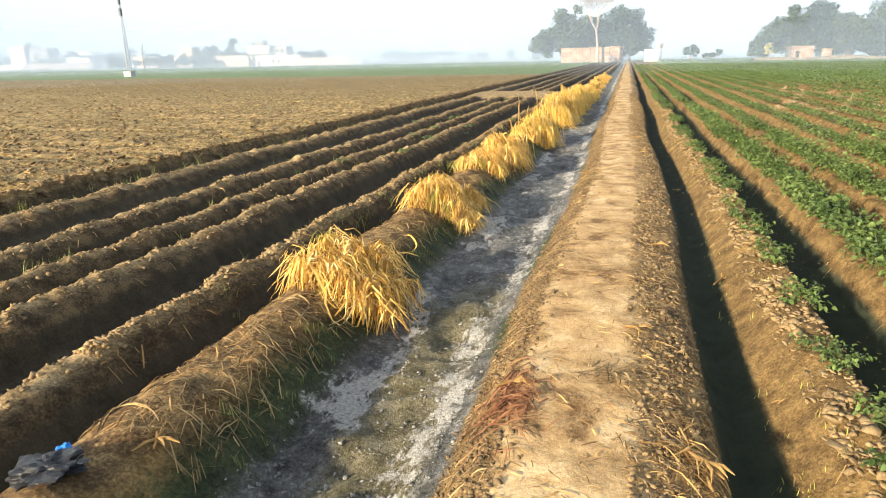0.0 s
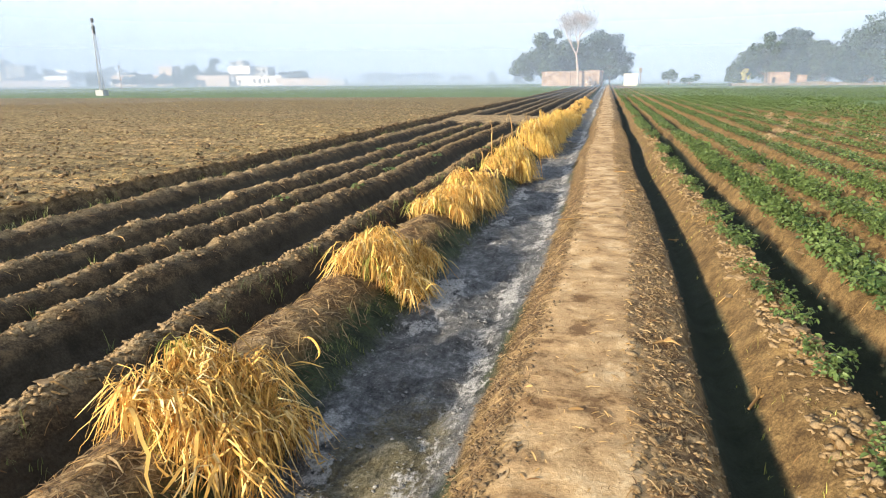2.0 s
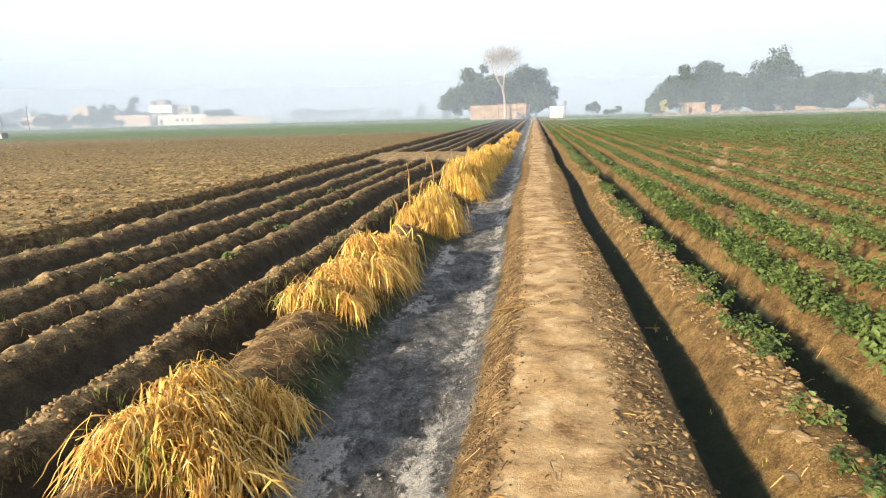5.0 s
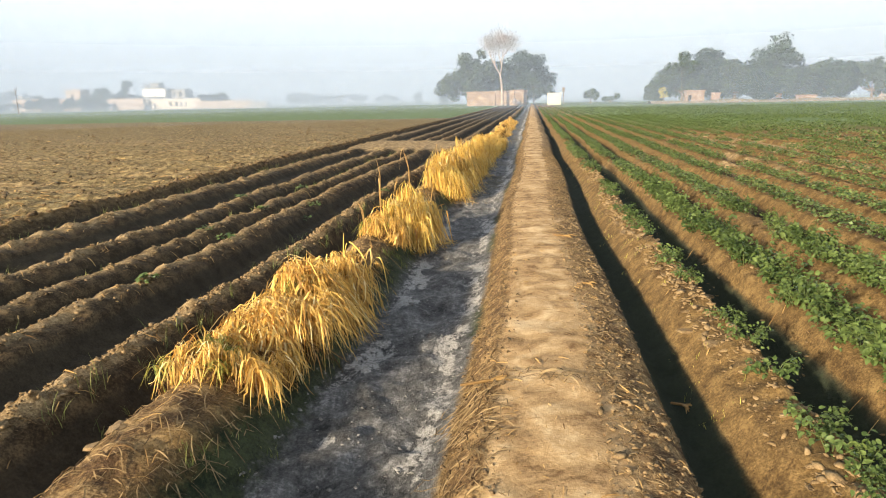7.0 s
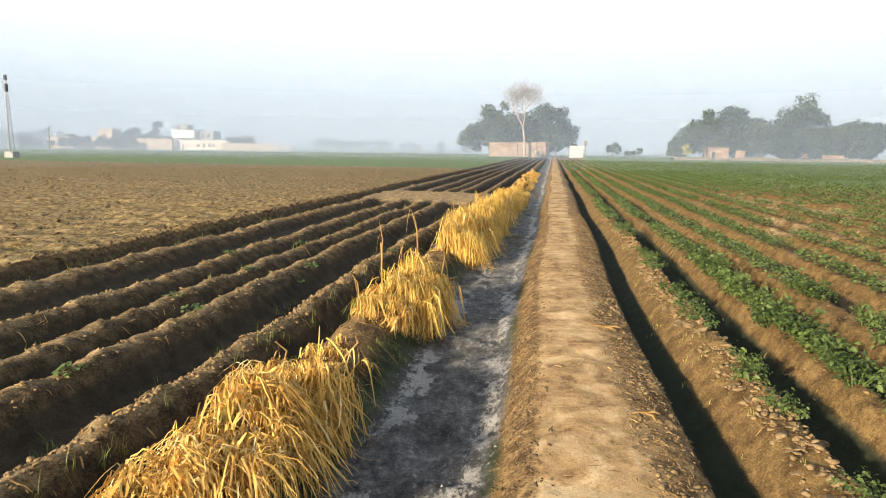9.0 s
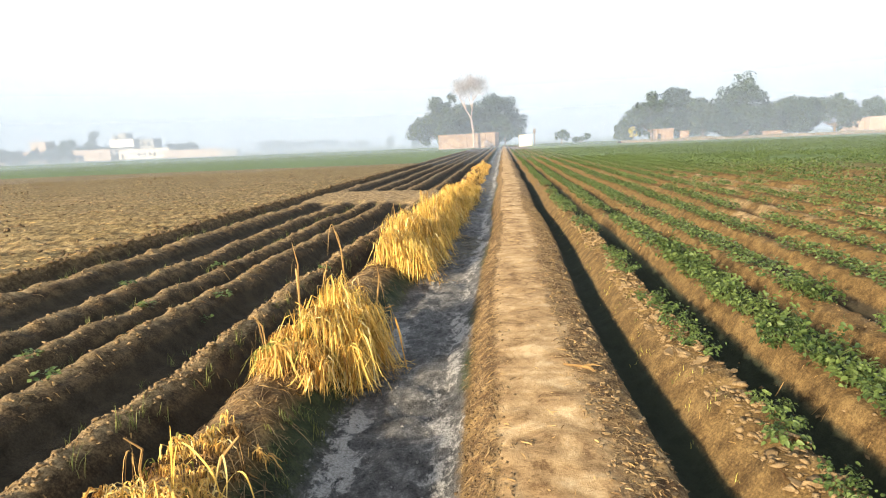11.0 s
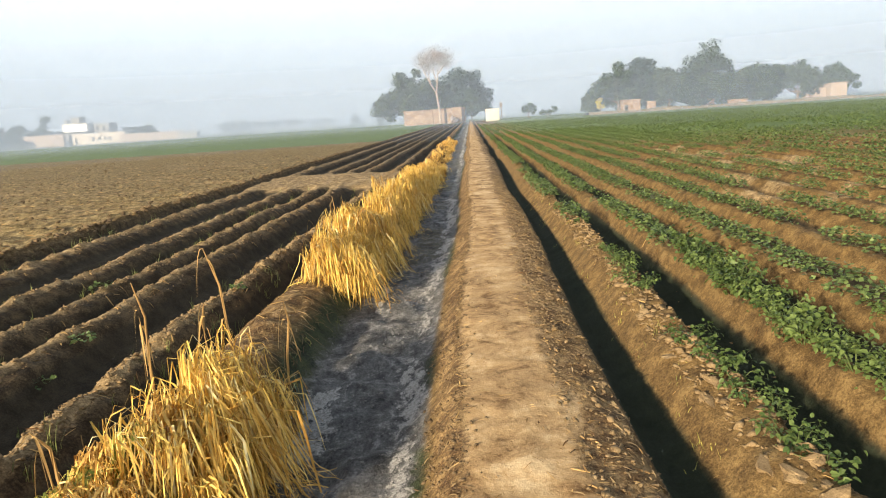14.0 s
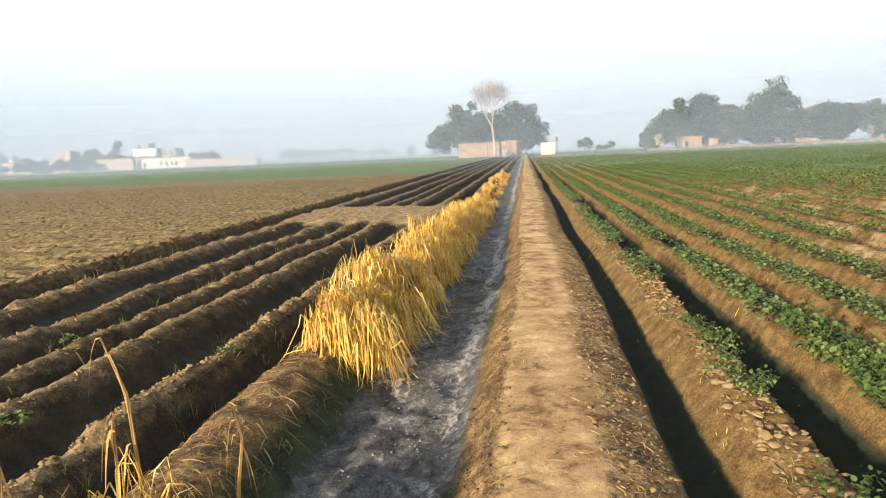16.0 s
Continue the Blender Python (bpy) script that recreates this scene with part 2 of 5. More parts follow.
def rough_material(name, dark, lightc, size=1.0, rough=0.9, relief=0.01, metal=0.0):
    """Plaster, brick, bark, stone: two scales of stains and grain."""
    m, nt, bsdf, _ = shader(name)
    p = place(nt)
    n = mixed(nt, 0.5, noise_tex(nt, 1.2 / size, 5, 0.65, p), noise_tex(nt, 14.0 / size, 5, 0.65, p))
    nt.links.new(ramp(nt, n, [(0.38, dark), (0.62, lightc)]), bsdf.inputs["Base Color"])
    bsdf.inputs["Roughness"].default_value = rough
    bsdf.inputs["Metallic"].default_value = metal
    bump(nt, bsdf, n, 0.6, relief)
    return m


M_SOIL = soil_material()
M_STRAW = plant_material("dry_straw", (0.36, 0.18, 0.04), (0.97, 0.70, 0.19), 0.22, 0.45, yellow=(0.98, 0.84, 0.44), between=[(0.25, (0.76, 0.46, 0.10))])
M_STRAW_PALE = plant_material("pale_straw", (0.32, 0.16, 0.042), (0.95, 0.64, 0.19), 0.22, 0.5, yellow=(0.97, 0.82, 0.45), between=[(0.25, (0.70, 0.41, 0.10))])
M_STRAW_DULL = plant_material("weathered_straw", (0.15, 0.075, 0.027), (0.60, 0.385, 0.145), 0.25, 0.7)
M_LITTER = plant_material("trodden_straw", (0.09, 0.055, 0.026), (0.38, 0.265, 0.13), 0.1, 0.8)
M_STRAW_BROWN = plant_material("brown_straw", (0.075, 0.036, 0.014), (0.38, 0.215, 0.075), 0.2, 0.8)
M_STRAW_GREEN = plant_material("half_green_grass", (0.12, 0.16, 0.03), (0.55, 0.48, 0.12), 0.35, 0.5)
M_GRASS = plant_material("green_grass", (0.09, 0.12, 0.028), (0.26, 0.27, 0.08), 0.3, 0.5)
M_LEAF = plant_material("potato_leaf", (0.032, 0.066, 0.018), (0.165, 0.225, 0.066), 0.28, 0.5, island=False)
M_LEAF_FAR = plant_material("potato_leaf_far", (0.042, 0.078, 0.024), (0.175, 0.235, 0.076), 0.25, 0.5)
M_STEM = rough_material("potato_stem", (0.06, 0.085, 0.025), (0.12, 0.15, 0.05), 0.1, 0.6, 0.002)
M_CLOD = rough_material("dry_soil_clod", (0.10, 0.064, 0.03), (0.30, 0.21, 0.11), 0.09, 0.95, 0.006)
M_CLOD_DARK = rough_material("dark_soil_clod", (0.06, 0.039, 0.021), (0.19, 0.13, 0.07), 0.08, 0.95, 0.006)
M_TREE = plant_material("tree_foliage", (0.016, 0.034, 0.016), (0.062, 0.095, 0.036), 0.2, 0.6)
M_TREE_OLIVE = plant_material("olive_foliage", (0.022, 0.040, 0.021), (0.082, 0.112, 0.055), 0.2, 0.6)
M_TREE_DARK = plant_material("dark_foliage", (0.010, 0.024, 0.014), (0.042, 0.07, 0.034), 0.15, 0.6)
M_TREE_DRY = plant_material("bare_twigs", (0.38, 0.31, 0.27), (0.56, 0.47, 0.42), 0.3, 0.8)
M_YELLOW = plant_material("yellow_foliage", (0.35, 0.30, 0.05), (0.6, 0.52, 0.12), 0.3, 0.6)
M_BARK = rough_material("tree_bark", (0.10, 0.075, 0.05), (0.24, 0.19, 0.14), 0.5, 0.9, 0.03)
M_PALE_BARK = rough_material("pale_bark", (0.26, 0.20, 0.16), (0.44, 0.36, 0.30), 0.5, 0.8, 0.02)
M_MUD_WALL = rough_material("mud_brick_wall", (0.15, 0.10, 0.066), (0.40, 0.285, 0.20), 1.3, 0.95, 0.06)
M_BRICK = rough_material("fired_brick_wall", (0.28, 0.215, 0.175), (0.44, 0.35, 0.285), 1.5, 0.9, 0.03)
M_WHITE = rough_material("white_plaster", (0.70, 0.69, 0.66), (0.84, 0.83, 0.80), 2.0, 0.8, 0.01)
M_CREAM = rough_material("cream_plaster", (0.46, 0.40, 0.34), (0.62, 0.56, 0.49), 2.0, 0.85, 0.01)
M_GREY = rough_material("grey_concrete", (0.20, 0.20, 0.20), (0.34, 0.34, 0.33), 1.5, 0.9, 0.01)
M_OPENING = rough_material("dark_opening", (0.02, 0.02, 0.022), (0.05, 0.05, 0.05), 1.0, 0.6, 0.002)
M_STEEL = rough_material("galvanised_steel", (0.26, 0.265, 0.27), (0.42, 0.42, 0.42), 0.5, 0.5, 0.002, 0.6)
M_BLUE = rough_material("blue_plastic", (0.01, 0.10, 0.42), (0.04, 0.25, 0.70), 0.05, 0.35, 0.004)
M_BLACK = rough_material("black_plastic", (0.008, 0.008, 0.01), (0.03, 0.03, 0.035), 0.05, 0.3, 0.006)
M_PAPER = rough_material("white_scrap", (0.55, 0.55, 0.55), (0.8, 0.8, 0.8), 0.05, 0.6, 0.004)

# ---------------------------------------------------------------- the ground
# crests and hollows across the walk (x, height)
PROFILE = [(-7.5, 0.0), (-7.2, 0.05), (-7.04, 0.06), (-6.9, -0.12), (-6.65, -0.22), (-6.42, -0.16), (-6.3, -0.01), (-6.2, 0.02), (-5.99, -0.05), (-5.86, -0.19), (-5.55, -0.27),
           (-5.25, -0.16), (-5.1, -0.01), (-5.02, 0.01), (-4.86, -0.055), (-4.75, -0.2), (-4.54, -0.24), (-4.37, -0.03), (-4.28, 0.0), (-4.15, -0.05), (-4.05, -0.19), (-3.9, -0.22),
           (-3.79, -0.015), (-3.71, 0.005), (-3.55, -0.06), (-3.42, -0.25), (-3.12, -0.33), (-2.96, -0.2), (-2.84, -0.01), (-2.75, 0.02), (-2.63, -0.045), (-2.49, -0.22), (-2.34, -0.31),
           (-2.2, -0.1), (-2.07, 0.06), (-1.9, 0.09), (-1.72, 0.05), (-1.56, -0.08), (-1.44, -0.19), (-1.0, -0.205), (-0.78, -0.19), (-0.63, -0.13),
           (-0.51, -0.03), (-0.42, 0.05), (-0.33, 0.078), (-0.1, 0.088), (0.12, 0.086), (0.3, 0.06), (0.43, 0.025), (0.48, -0.025), (0.515, -0.1), (0.56, -0.18), (0.63, -0.22), (0.7, -0.19)]
# one potato ridge, from hollow to hollow (share of the row spacing from the crest, height)
RIDGE = [(-0.5, -0.23), (-0.29, -0.2), (-0.08, 0.03), (0.06, 0.055), (0.15, 0.042), (0.24, -0.15), (0.35, -0.225), (0.5, -0.235)]
PX, PZ = np.array([p[0] for p in PROFILE]), np.array([p[1] for p in PROFILE])
CRESTS = np.array([1.05, 1.73, 2.49, 3.36, 4.22] + [5.11 + 0.89 * i for i in range(90)])      # crests of the potato ridges


def row_phase(xs):
    """Number of the potato ridge at xs, with its fraction towards the next."""
    return np.where(xs < CRESTS[0], (xs - CRESTS[0]) / 0.66, np.interp(xs, CRESTS, np.arange(len(CRESTS))))


def wander(x, y):
    """How far the ridges and the path swing sideways along the way."""
    return (0.035 * np.sin(y * 0.55 + 0.6 * x) + 0.05 * fbm(y * 1.0, x * 0.6 + 40, 1.6, 2))


def ground(x, y, fine=True):
    """Height of the soil."""
    x, y = np.asarray(x, float), np.asarray(y, float)
    xs = x + wander(x, y)
    left = np.interp(xs, PX, PZ)
    phase = row_phase(xs)
    rows = np.interp(phase - np.round(phase), [p[0] for p in RIDGE], [p[1] for p in RIDGE])
    rows = rows * (1 - step(9, 16, x)) + 0.0 * step(9, 16, x)
    z = np.where(xs > 0.7, np.where(xs < CRESTS[0], np.interp(xs, [0.7, 0.77, 0.84, 0.9, 0.97, 1.05], [-0.19, -0.13, -0.05, 0.015, 0.045, 0.055]), rows), left)
    # the cross bank that interrupts the furrows, and the plain ends of the furrows far off
    plot = step(-6.8, -6.5, x) * (1 - step(-2.5, -2.3, x))
    band = step(24.3, 26.0, y + 0.25 * x) * (1 - step(29.0, 30.5, y + 0.25 * x))
    z = z * (1 - plot * band) + plot * band * (-0.01)
    bank = np.exp(-((xs + 1.85) / 0.28) ** 2)
    z = z + bank * 0.07 * fbm(y, x * 0 + 3, 1.1, 2)
    far = 1 - step(60, 140, np.hypot(x, y))
    rough = 0.02 + 0.03 * bank + 0.06 * np.exp(-((xs + 1.05) / 0.4) ** 4)
    rough = np.where(xs > 0.9, 0.02 + 0.035 * step(-0.06, 0.03, z) * (xs < 1.4), rough)
    rough = np.where(xs < -2.2, 0.026 + 0.03 * step(-0.1, -0.02, z), rough)
    rough = np.where(xs < -7.1, 0.06, rough)
    on_path = step(-0.5, -0.35, xs) * (1 - step(0.3, 0.45, xs))
    rough = rough * (1 - 0.55 * on_path)
    if fine:
        z = z + far * rough * (fbm(x, y, 0.24, 4) + 0.5 * fbm(x + 9, y + 4, 0.9, 2))
        z = z + far * (1 - step(-7.5, -7.2, xs)) * 0.026 * np.sin(2 * np.pi * (y + 0.09 * fbm(x, y, 2.2, 3)) / 0.8) * (0.4 + vnoise(x / 3, y / 2))
        # cross ripples trodden into the path
        z = z + on_path * far * (0.006 * fbm(x * 0.8, y, 0.33, 3) + 0.008 * fbm(x + 5, y, 0.1, 2))
        # clods on the crests
        lump = np.clip(vnoise(x / 0.07 + 3, y / 0.07) - 0.62, 0, 1) * 2.6
        crests = np.clip(z + 0.06, 0, 0.12) / 0.12 * (xs < -2.3) + 0.6 * step(0.22, 0.34, xs) * (1 - step(0.45, 0.5, xs)) + 0.8 * (xs > 0.9) * np.clip(z + 0.02, 0, 0.06) / 0.06
        z = z + far * 0.036 * lump * crests
    return z


def spread(start, first, ratio, end):
    """Steps that widen from `first` by `ratio`, from start to end."""
    out, s = [start], first
    while abs(out[-1] - start) < abs(end - start):
        out.append(out[-1] + math.copysign(s, end - start))
        s *= ratio
    out[-1] = end
    return out


XS = np.array(list(reversed(spread(-7.6, 0.05, 1.05, -3000)))[:-1] + list(np.arange(-7.6, 3.4, 0.03)) + list(np.arange(3.4, 9.0, 0.1)) + list(np.arange(9.0, 15.0, 0.2)) + spread(15.0, 0.25, 1.09, 3000))
YS = np.array(list(reversed(spread(1.2, 0.1, 1.2, -3000)))[:-1] + list(np.arange(1.2, 20.0, 0.035)) + spread(20.0, 0.037, 1.018, 75.0)[:-1] + spread(75.0, 1.0, 1.09, 4000))


def bare_patch(x, y):
    """Where the potato ridges lie bare and dry, 0 to 1."""
    x, y = np.asarray(x, float), np.asarray(y, float)
    ph = row_phase(x)
    k = np.round(ph)
    crest = 1 - step(0.22, 0.42, np.abs(ph - k - 0.03))
    lo, hi = np.interp(k, [4, 5, 6, 7, 8], [19, 15.2, 17, 19, 24]), np.interp(k, [4, 5, 6, 7, 8], [22, 30, 33, 34, 31])
    where = (k > 3.5) * (k < 8.5) * step(lo, lo + 0.8, y) * (1 - step(hi - 1, hi, y))
    return crest * where * step(0.52, 0.66, 0.7 * vnoise(k * 3.3 + 31, y / 1.3 + 7) + 0.3 * vnoise(x / 0.25 + 3, y / 0.4 + 1))


def zones(x, y):
    xs = x + wander(x, y)
    z = ground(x, y, False)
    path = step(-0.44, -0.34, xs) * (1 - step(0.1, 0.5, xs) * 0.6) * (1 - step(0.45, 0.5, xs))
    ditch = step(-1.62, -1.46, xs) * (1 - step(-0.66, -0.52, xs))
    lump = vnoise(y / 0.9, x * 0 + 2)
    salt = np.exp(-((xs + 0.74 + 0.12 * (vnoise(y / 0.55, x * 0 + 4) - 0.5)) / 0.12) ** 2) * (0.5 + 0.5 * vnoise(y / 0.4 + 7, x * 0)) + np.exp(-((xs + 1.30) / 0.16) ** 2) * 1.0 * step(0.45, 0.62, 0.5 * lump + 0.5 * vnoise(x / 0.2 + 5, y / 0.35)) + ditch * (0.3 - 0.16 * step(7, 9, y)) * vnoise(x / 0.5, y / 1.3)
    straw = np.exp(-((xs + 1.95) / 0.24) ** 2) * 0.8 + np.exp(-((xs + 0.45 + 0.05 * (vnoise(y / 0.35 + 3, x * 0 + 8) - 0.5)) / 0.11) ** 2) * 0.85 + np.exp(-((xs - 0.31 + 0.16 * (vnoise(y / 0.5 + 9, x * 0 + 1) - 0.5)) / 0.17) ** 4) * 0.74
    moss = np.exp(-((xs + 1.55) / 0.13) ** 2) * 0.95 + np.exp(-((xs + 0.6) / 0.06) ** 2) * 0.7 * step(0.45, 0.6, vnoise(y / 0.7 + 2, x * 0 + 6))
    olive = np.exp(-((xs + 0.95) / 0.28) ** 4) * 0.95 * step(0.25, 0.55, vnoise(y / 1.9, x * 0 + 9)) * (1 - 0.45 * step(8, 12, y))
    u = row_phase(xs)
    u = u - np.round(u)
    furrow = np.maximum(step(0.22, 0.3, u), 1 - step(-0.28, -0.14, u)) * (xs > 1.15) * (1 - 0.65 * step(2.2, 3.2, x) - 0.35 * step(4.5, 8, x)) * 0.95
    # painted shade: the strip right of the path, and the hollows between potato ridges
    algae_shade = np.maximum(np.exp(-((xs - 0.63) / 0.14) ** 6), furrow)
    stubble = (1 - step(-7.3, -7.0, xs)) * 1.0
    crumb = step(-7.1, -6.9, xs) * (1 - step(-2.2, -2.0, xs)) * 1.0
    # painted hollow shade, stronger the deeper the furrow
    hollow_shade = (1 - step(-0.17, -0.05, z)) * np.maximum(step(-7.0, -6.9, xs) * (1 - step(-2.3, -2.1, xs)), step(1.15, 1.25, xs) * (1 - step(5, 9, x)))
    band = step(-6.8, -6.5, x) * (1 - step(-2.5, -2.3, x)) * step(24.3, 26.0, y + 0.25 * x) * (1 - step(29.0, 30.5, y + 0.25 * x))
    dry = step(-0.05, 0.01, z) * step(-7.05, -6.95, xs) * (1 - step(-2.4, -2.3, xs)) * 0.85
    crust = np.sin(2 * np.pi * (y + 0.09 * fbm(x, y, 2.2, 3)) / 0.8 + 0.9) + 1.6 * (vnoise(x / 1.7 + 11, y / 0.5) - 0.5)
    dry = np.maximum(dry, stubble * step(0.45, 1.0, crust) * 0.6 * (0.35 + 0.65 * vnoise(x / 4 + 2, y / 3 + 5)))
    dry = np.maximum(dry, band * 0.95)
    dry = np.maximum(dry, bare_patch(x, y) * 0.7)
    green_left = (1 - step(-2.6, -2.2, x)) * step(62.5, 64, y - 0.02 * x) * (1 - step(-8, -6.8, x) * (1 - step(150, 160, y)))
    green_right = step(1.5, 8, x) * step(22, 58, np.hypot(x, y)) * 0.95
    green = np.maximum(green_left, green_right)
    green = np.maximum(green, step(170, 240, y))
    green = green * (1 - path * (y < 170)) * (1 - ditch * (y < 170))
    return dict(path=path, ditch=ditch, salt=salt, straw=straw, moss=moss, olive=olive, algae_shade=algae_shade, stubble=stubble, crumb=crumb, dry=dry, hollow_shade=hollow_shade, green=green)


def ground_strip(name, x0, x1, label):
    """One strip of the soil sheet; neighbours share their edges."""
    xs = XS[(XS >= x0 - 1e-6) & (XS <= x1 + 1e-6)]
    X, Y = np.meshgrid(xs, YS)
    Z = ground(X, Y)
    n, m = Y.shape
    idx = np.arange(n * m).reshape(n, m)
    faces = np.stack([idx[:-1, :-1], idx[:-1, 1:], idx[1:, 1:], idx[1:, :-1]], -1).reshape(-1, 4)
    me = mesh_from(name, np.stack([X, Y, Z], -1), faces, [M_SOIL])
    me.shade_smooth()
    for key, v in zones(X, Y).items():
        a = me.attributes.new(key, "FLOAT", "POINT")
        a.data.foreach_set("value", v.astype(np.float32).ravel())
    return tagged(new(name, me), label, "ground", kind="structure")


def column(x):
    return float(XS[np.argmin(np.abs(XS - x))])


EDGES = [float(XS[0]), column(-7.1), column(-2.32), column(-1.54), column(-0.5), column(0.53), float(XS[-1])]
STRIPS = [("ground_stubble_field", "bare brown tilled field with faint stubble rows"),
          ("ground_furrow_plot", "freshly ridged dark brown soil with crumbly crests"),
          ("earth_bank", "low earth bank strewn with dry straw beside the ditch"),
          ("ditch", "shallow grey muddy ditch with white salt crust"),
          ("footpath", "trodden pale dusty earth footpath with crumbly edges"),
          ("ground_potato_field", "ridged sandy brown potato field soil with dark furrows")]
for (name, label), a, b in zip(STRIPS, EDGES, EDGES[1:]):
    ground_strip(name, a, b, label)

# ---------------------------------------------------------------- dry grass on the bank
def grass_clump(y0, y1, x_mid, spread_x, top, count, hang, green=0.08, matted=1.0, seed=0):
    """A clump of dry grass rooted on the bank: blades rise, arch over, mostly towards the ditch, and hang down."""
    r = np.random.default_rng(seed)
    L = y1 - y0
    thing = tagged(new("dry_grass_clump"), "golden dry grass clump drooping over the earth bank", "grass clump", "dry grass along the bank")
    cx, cy = x_mid, (y0 + y1) / 2
    thing.location = (cx, cy, float(ground(cx, cy, False)))
    K = 10

    def blades(n, mat, name, top_, stretch, label, width=0.009, towards=0.0, wild=1.0):
        m = max(5, n // 15)                                   # blades spring in tufts
        b = r.integers(0, m, n)
        ry = y0 + L * (0.03 + 0.94 * r.random(m))[b] + r.normal(0, 0.022, n)
        rx = x_mid + (spread_x * (r.random(m) - 0.42) * 1.25)[b] + r.normal(0, 0.022, n)
        rz = ground(rx, ry, False) - 0.01
        up = top_ * (0.45 + 0.55 * (0.7 * r.random(m)[b] + 0.3 * r.random(n))) * (0.6 + 0.75 * vnoise(ry / 0.3 + seed, rx / 0.25))
        down = stretch * top_ * (0.15 + 1.3 * (0.65 * r.random(m)[b] + 0.35 * r.random(n)))
        az = r.normal(towards, wild, m)[b] + r.normal(0, 0.28, n)                       # 0 points to the ditch
        lean0 = np.abs(r.normal(0.16, 0.2, n))
        end = r.uniform(2.82 - 0.6 * matted, 3.14, n)
        total = up * 1.15 + down
        turn = up / total
        path = np.zeros((n, K, 3))
        path[:, 0] = np.stack([rx, ry, rz], -1)
        curl = r.normal(0, 0.1 + 1.5 * matted, m)[b] + r.normal(0, 0.15 + 0.7 * matted, n)
        kink_at, kink = r.integers(2, K, n), r.normal(0, 0.2 + 0.2 * matted, n)
        dip_at, dip = r.integers(3, K, n), r.normal(0, 0.12 + 0.18 * matted, n)
        for k in range(1, K):
            t = (k - 0.5) / (K - 1)
            th = lean0 + (end - lean0) / (1 + np.exp(-(t - turn) * r.uniform(52 - 34 * matted, 80 - 46 * matted, n)))
            th = th + dip * (dip_at == k)
            a = az + curl * t + r.normal(0, 0.08 + 0.06 * matted, n) + kink * (kink_at == k)
            d = np.stack([np.sin(th) * np.cos(a), np.sin(th) * np.sin(a), np.cos(th)], -1)
            path[:, k] = path[:, k - 1] + d * (total / (K - 1))[:, None]
        low = ground(path[:, :, 0], path[:, :, 1], False) + 0.008 + 0.05 * r.random((n, K)) ** 2
        path[:, 1:, 2] = np.maximum(path[:, 1:, 2], low[:, 1:])
        face = az + r.normal(0, 0.7, n)
        side = np.stack([-np.sin(face), np.cos(face), 0.3 * r.normal(0, 1, n)], -1)
        side /= np.linalg.norm(side, axis=1)[:, None]
        taper = np.array([0.6, 0.8, 0.95, 1, 1, 1, 0.9, 0.75, 0.5, 0.12])
        w = width * (0.45 + 1.1 * r.random(n) ** 1.6)[:, None] * taper[None]
        v, f = ribbons(path - np.array(thing.location), w, side[:, None, :])
        return tagged(part(name, mesh_from(name, v, f, [mat]), mat, thing, label), kind="stuff")

    blades(int(count * 0.95), M_STRAW_PALE if matted > 0.6 else M_STRAW, "straw_mop", top, hang, "golden arching dry blades", 0.0078, -0.25, 1.0 + 0.25 * matted)
    blades(int(count * 0.14), M_STRAW_PALE, "broad_straw", top * 1.05, hang * 1.1, "long broad pale blades hanging to the ditch", 0.0115, -0.2, 0.8)
    if matted < 0.5:
        blades(int(count * (0.26 if y0 > 15 else 0.1)), M_STRAW, "upright_straw", top * 1.2, 0.3, "upright golden blades", 0.0085, -0.3, 1.4)
    blades(int(count * 0.5), M_STRAW_BROWN, "matted_straw", top * 0.62, hang * 1.1, "brown matted straw at the foot", 0.0065, 0.0, 1.4)
    blades(max(8, int(count * green)), M_STRAW_GREEN, "green_grass", top * 0.85, hang * 0.7, "half-green blades", 0.007, 2.6, 0.9)
    return thing


CLUMPS = [  # y0, y1, x, spread, height, blades, hang, green share, how matted
    (3.5, 4.1, -1.79, 0.46, 0.30, 1250, 0.85, 0.05, 1.0), (5.82, 6.75, -1.80, 0.46, 0.28, 1450, 0.85, 0.06, 0.9),
    (8.1, 8.85, -1.87, 0.40, 0.24, 1000, 0.9, 0.16, 1.0), (8.75, 9.65, -1.84, 0.42, 0.31, 1400, 0.95, 0.04, 1.0), (9.4, 10.2, -1.78, 0.38, 0.28, 1000, 1.0, 0.06, 0.9), (10.15, 11.2, -1.82, 0.3, 0.12, 300, 0.8, 0.05, 1.0),
    (10.1, 10.9, -2.02, 0.25, 0.18, 110, 0.8, 0.3, 1.0),
    (11.85, 12.7, -1.82, 0.36, 0.25, 1000, 1.1, 0.25, 0.85), (12.2, 13.45, -1.66, 0.34, 0.42, 1200, 1.35, 0.14, 0.35)]
for i in range(12):
    CLUMPS.append((15.95 + 1.22 * i, 17.45 + 1.22 * i, -1.76 + 0.022 * i, 0.46, 0.46 - 0.013 * i + 0.04 * math.sin(2.3 * i), 1150 - 45 * i, 1.35, 0.12 if i == 0 else 0.02, 0.5 if i == 0 else 0.3))
for i in range(9):                                          # lower, browner grass further along the bank
    CLUMPS.append((31.0 + 2.6 * i, 33.4 + 2.6 * i, -1.6, 0.5, 0.22 + 0.05 * math.sin(1.7 * i), 340, 1.1, 0.03, 0.9))
for i, c in enumerate(CLUMPS):
    grass_clump(*c, seed=100 + i)


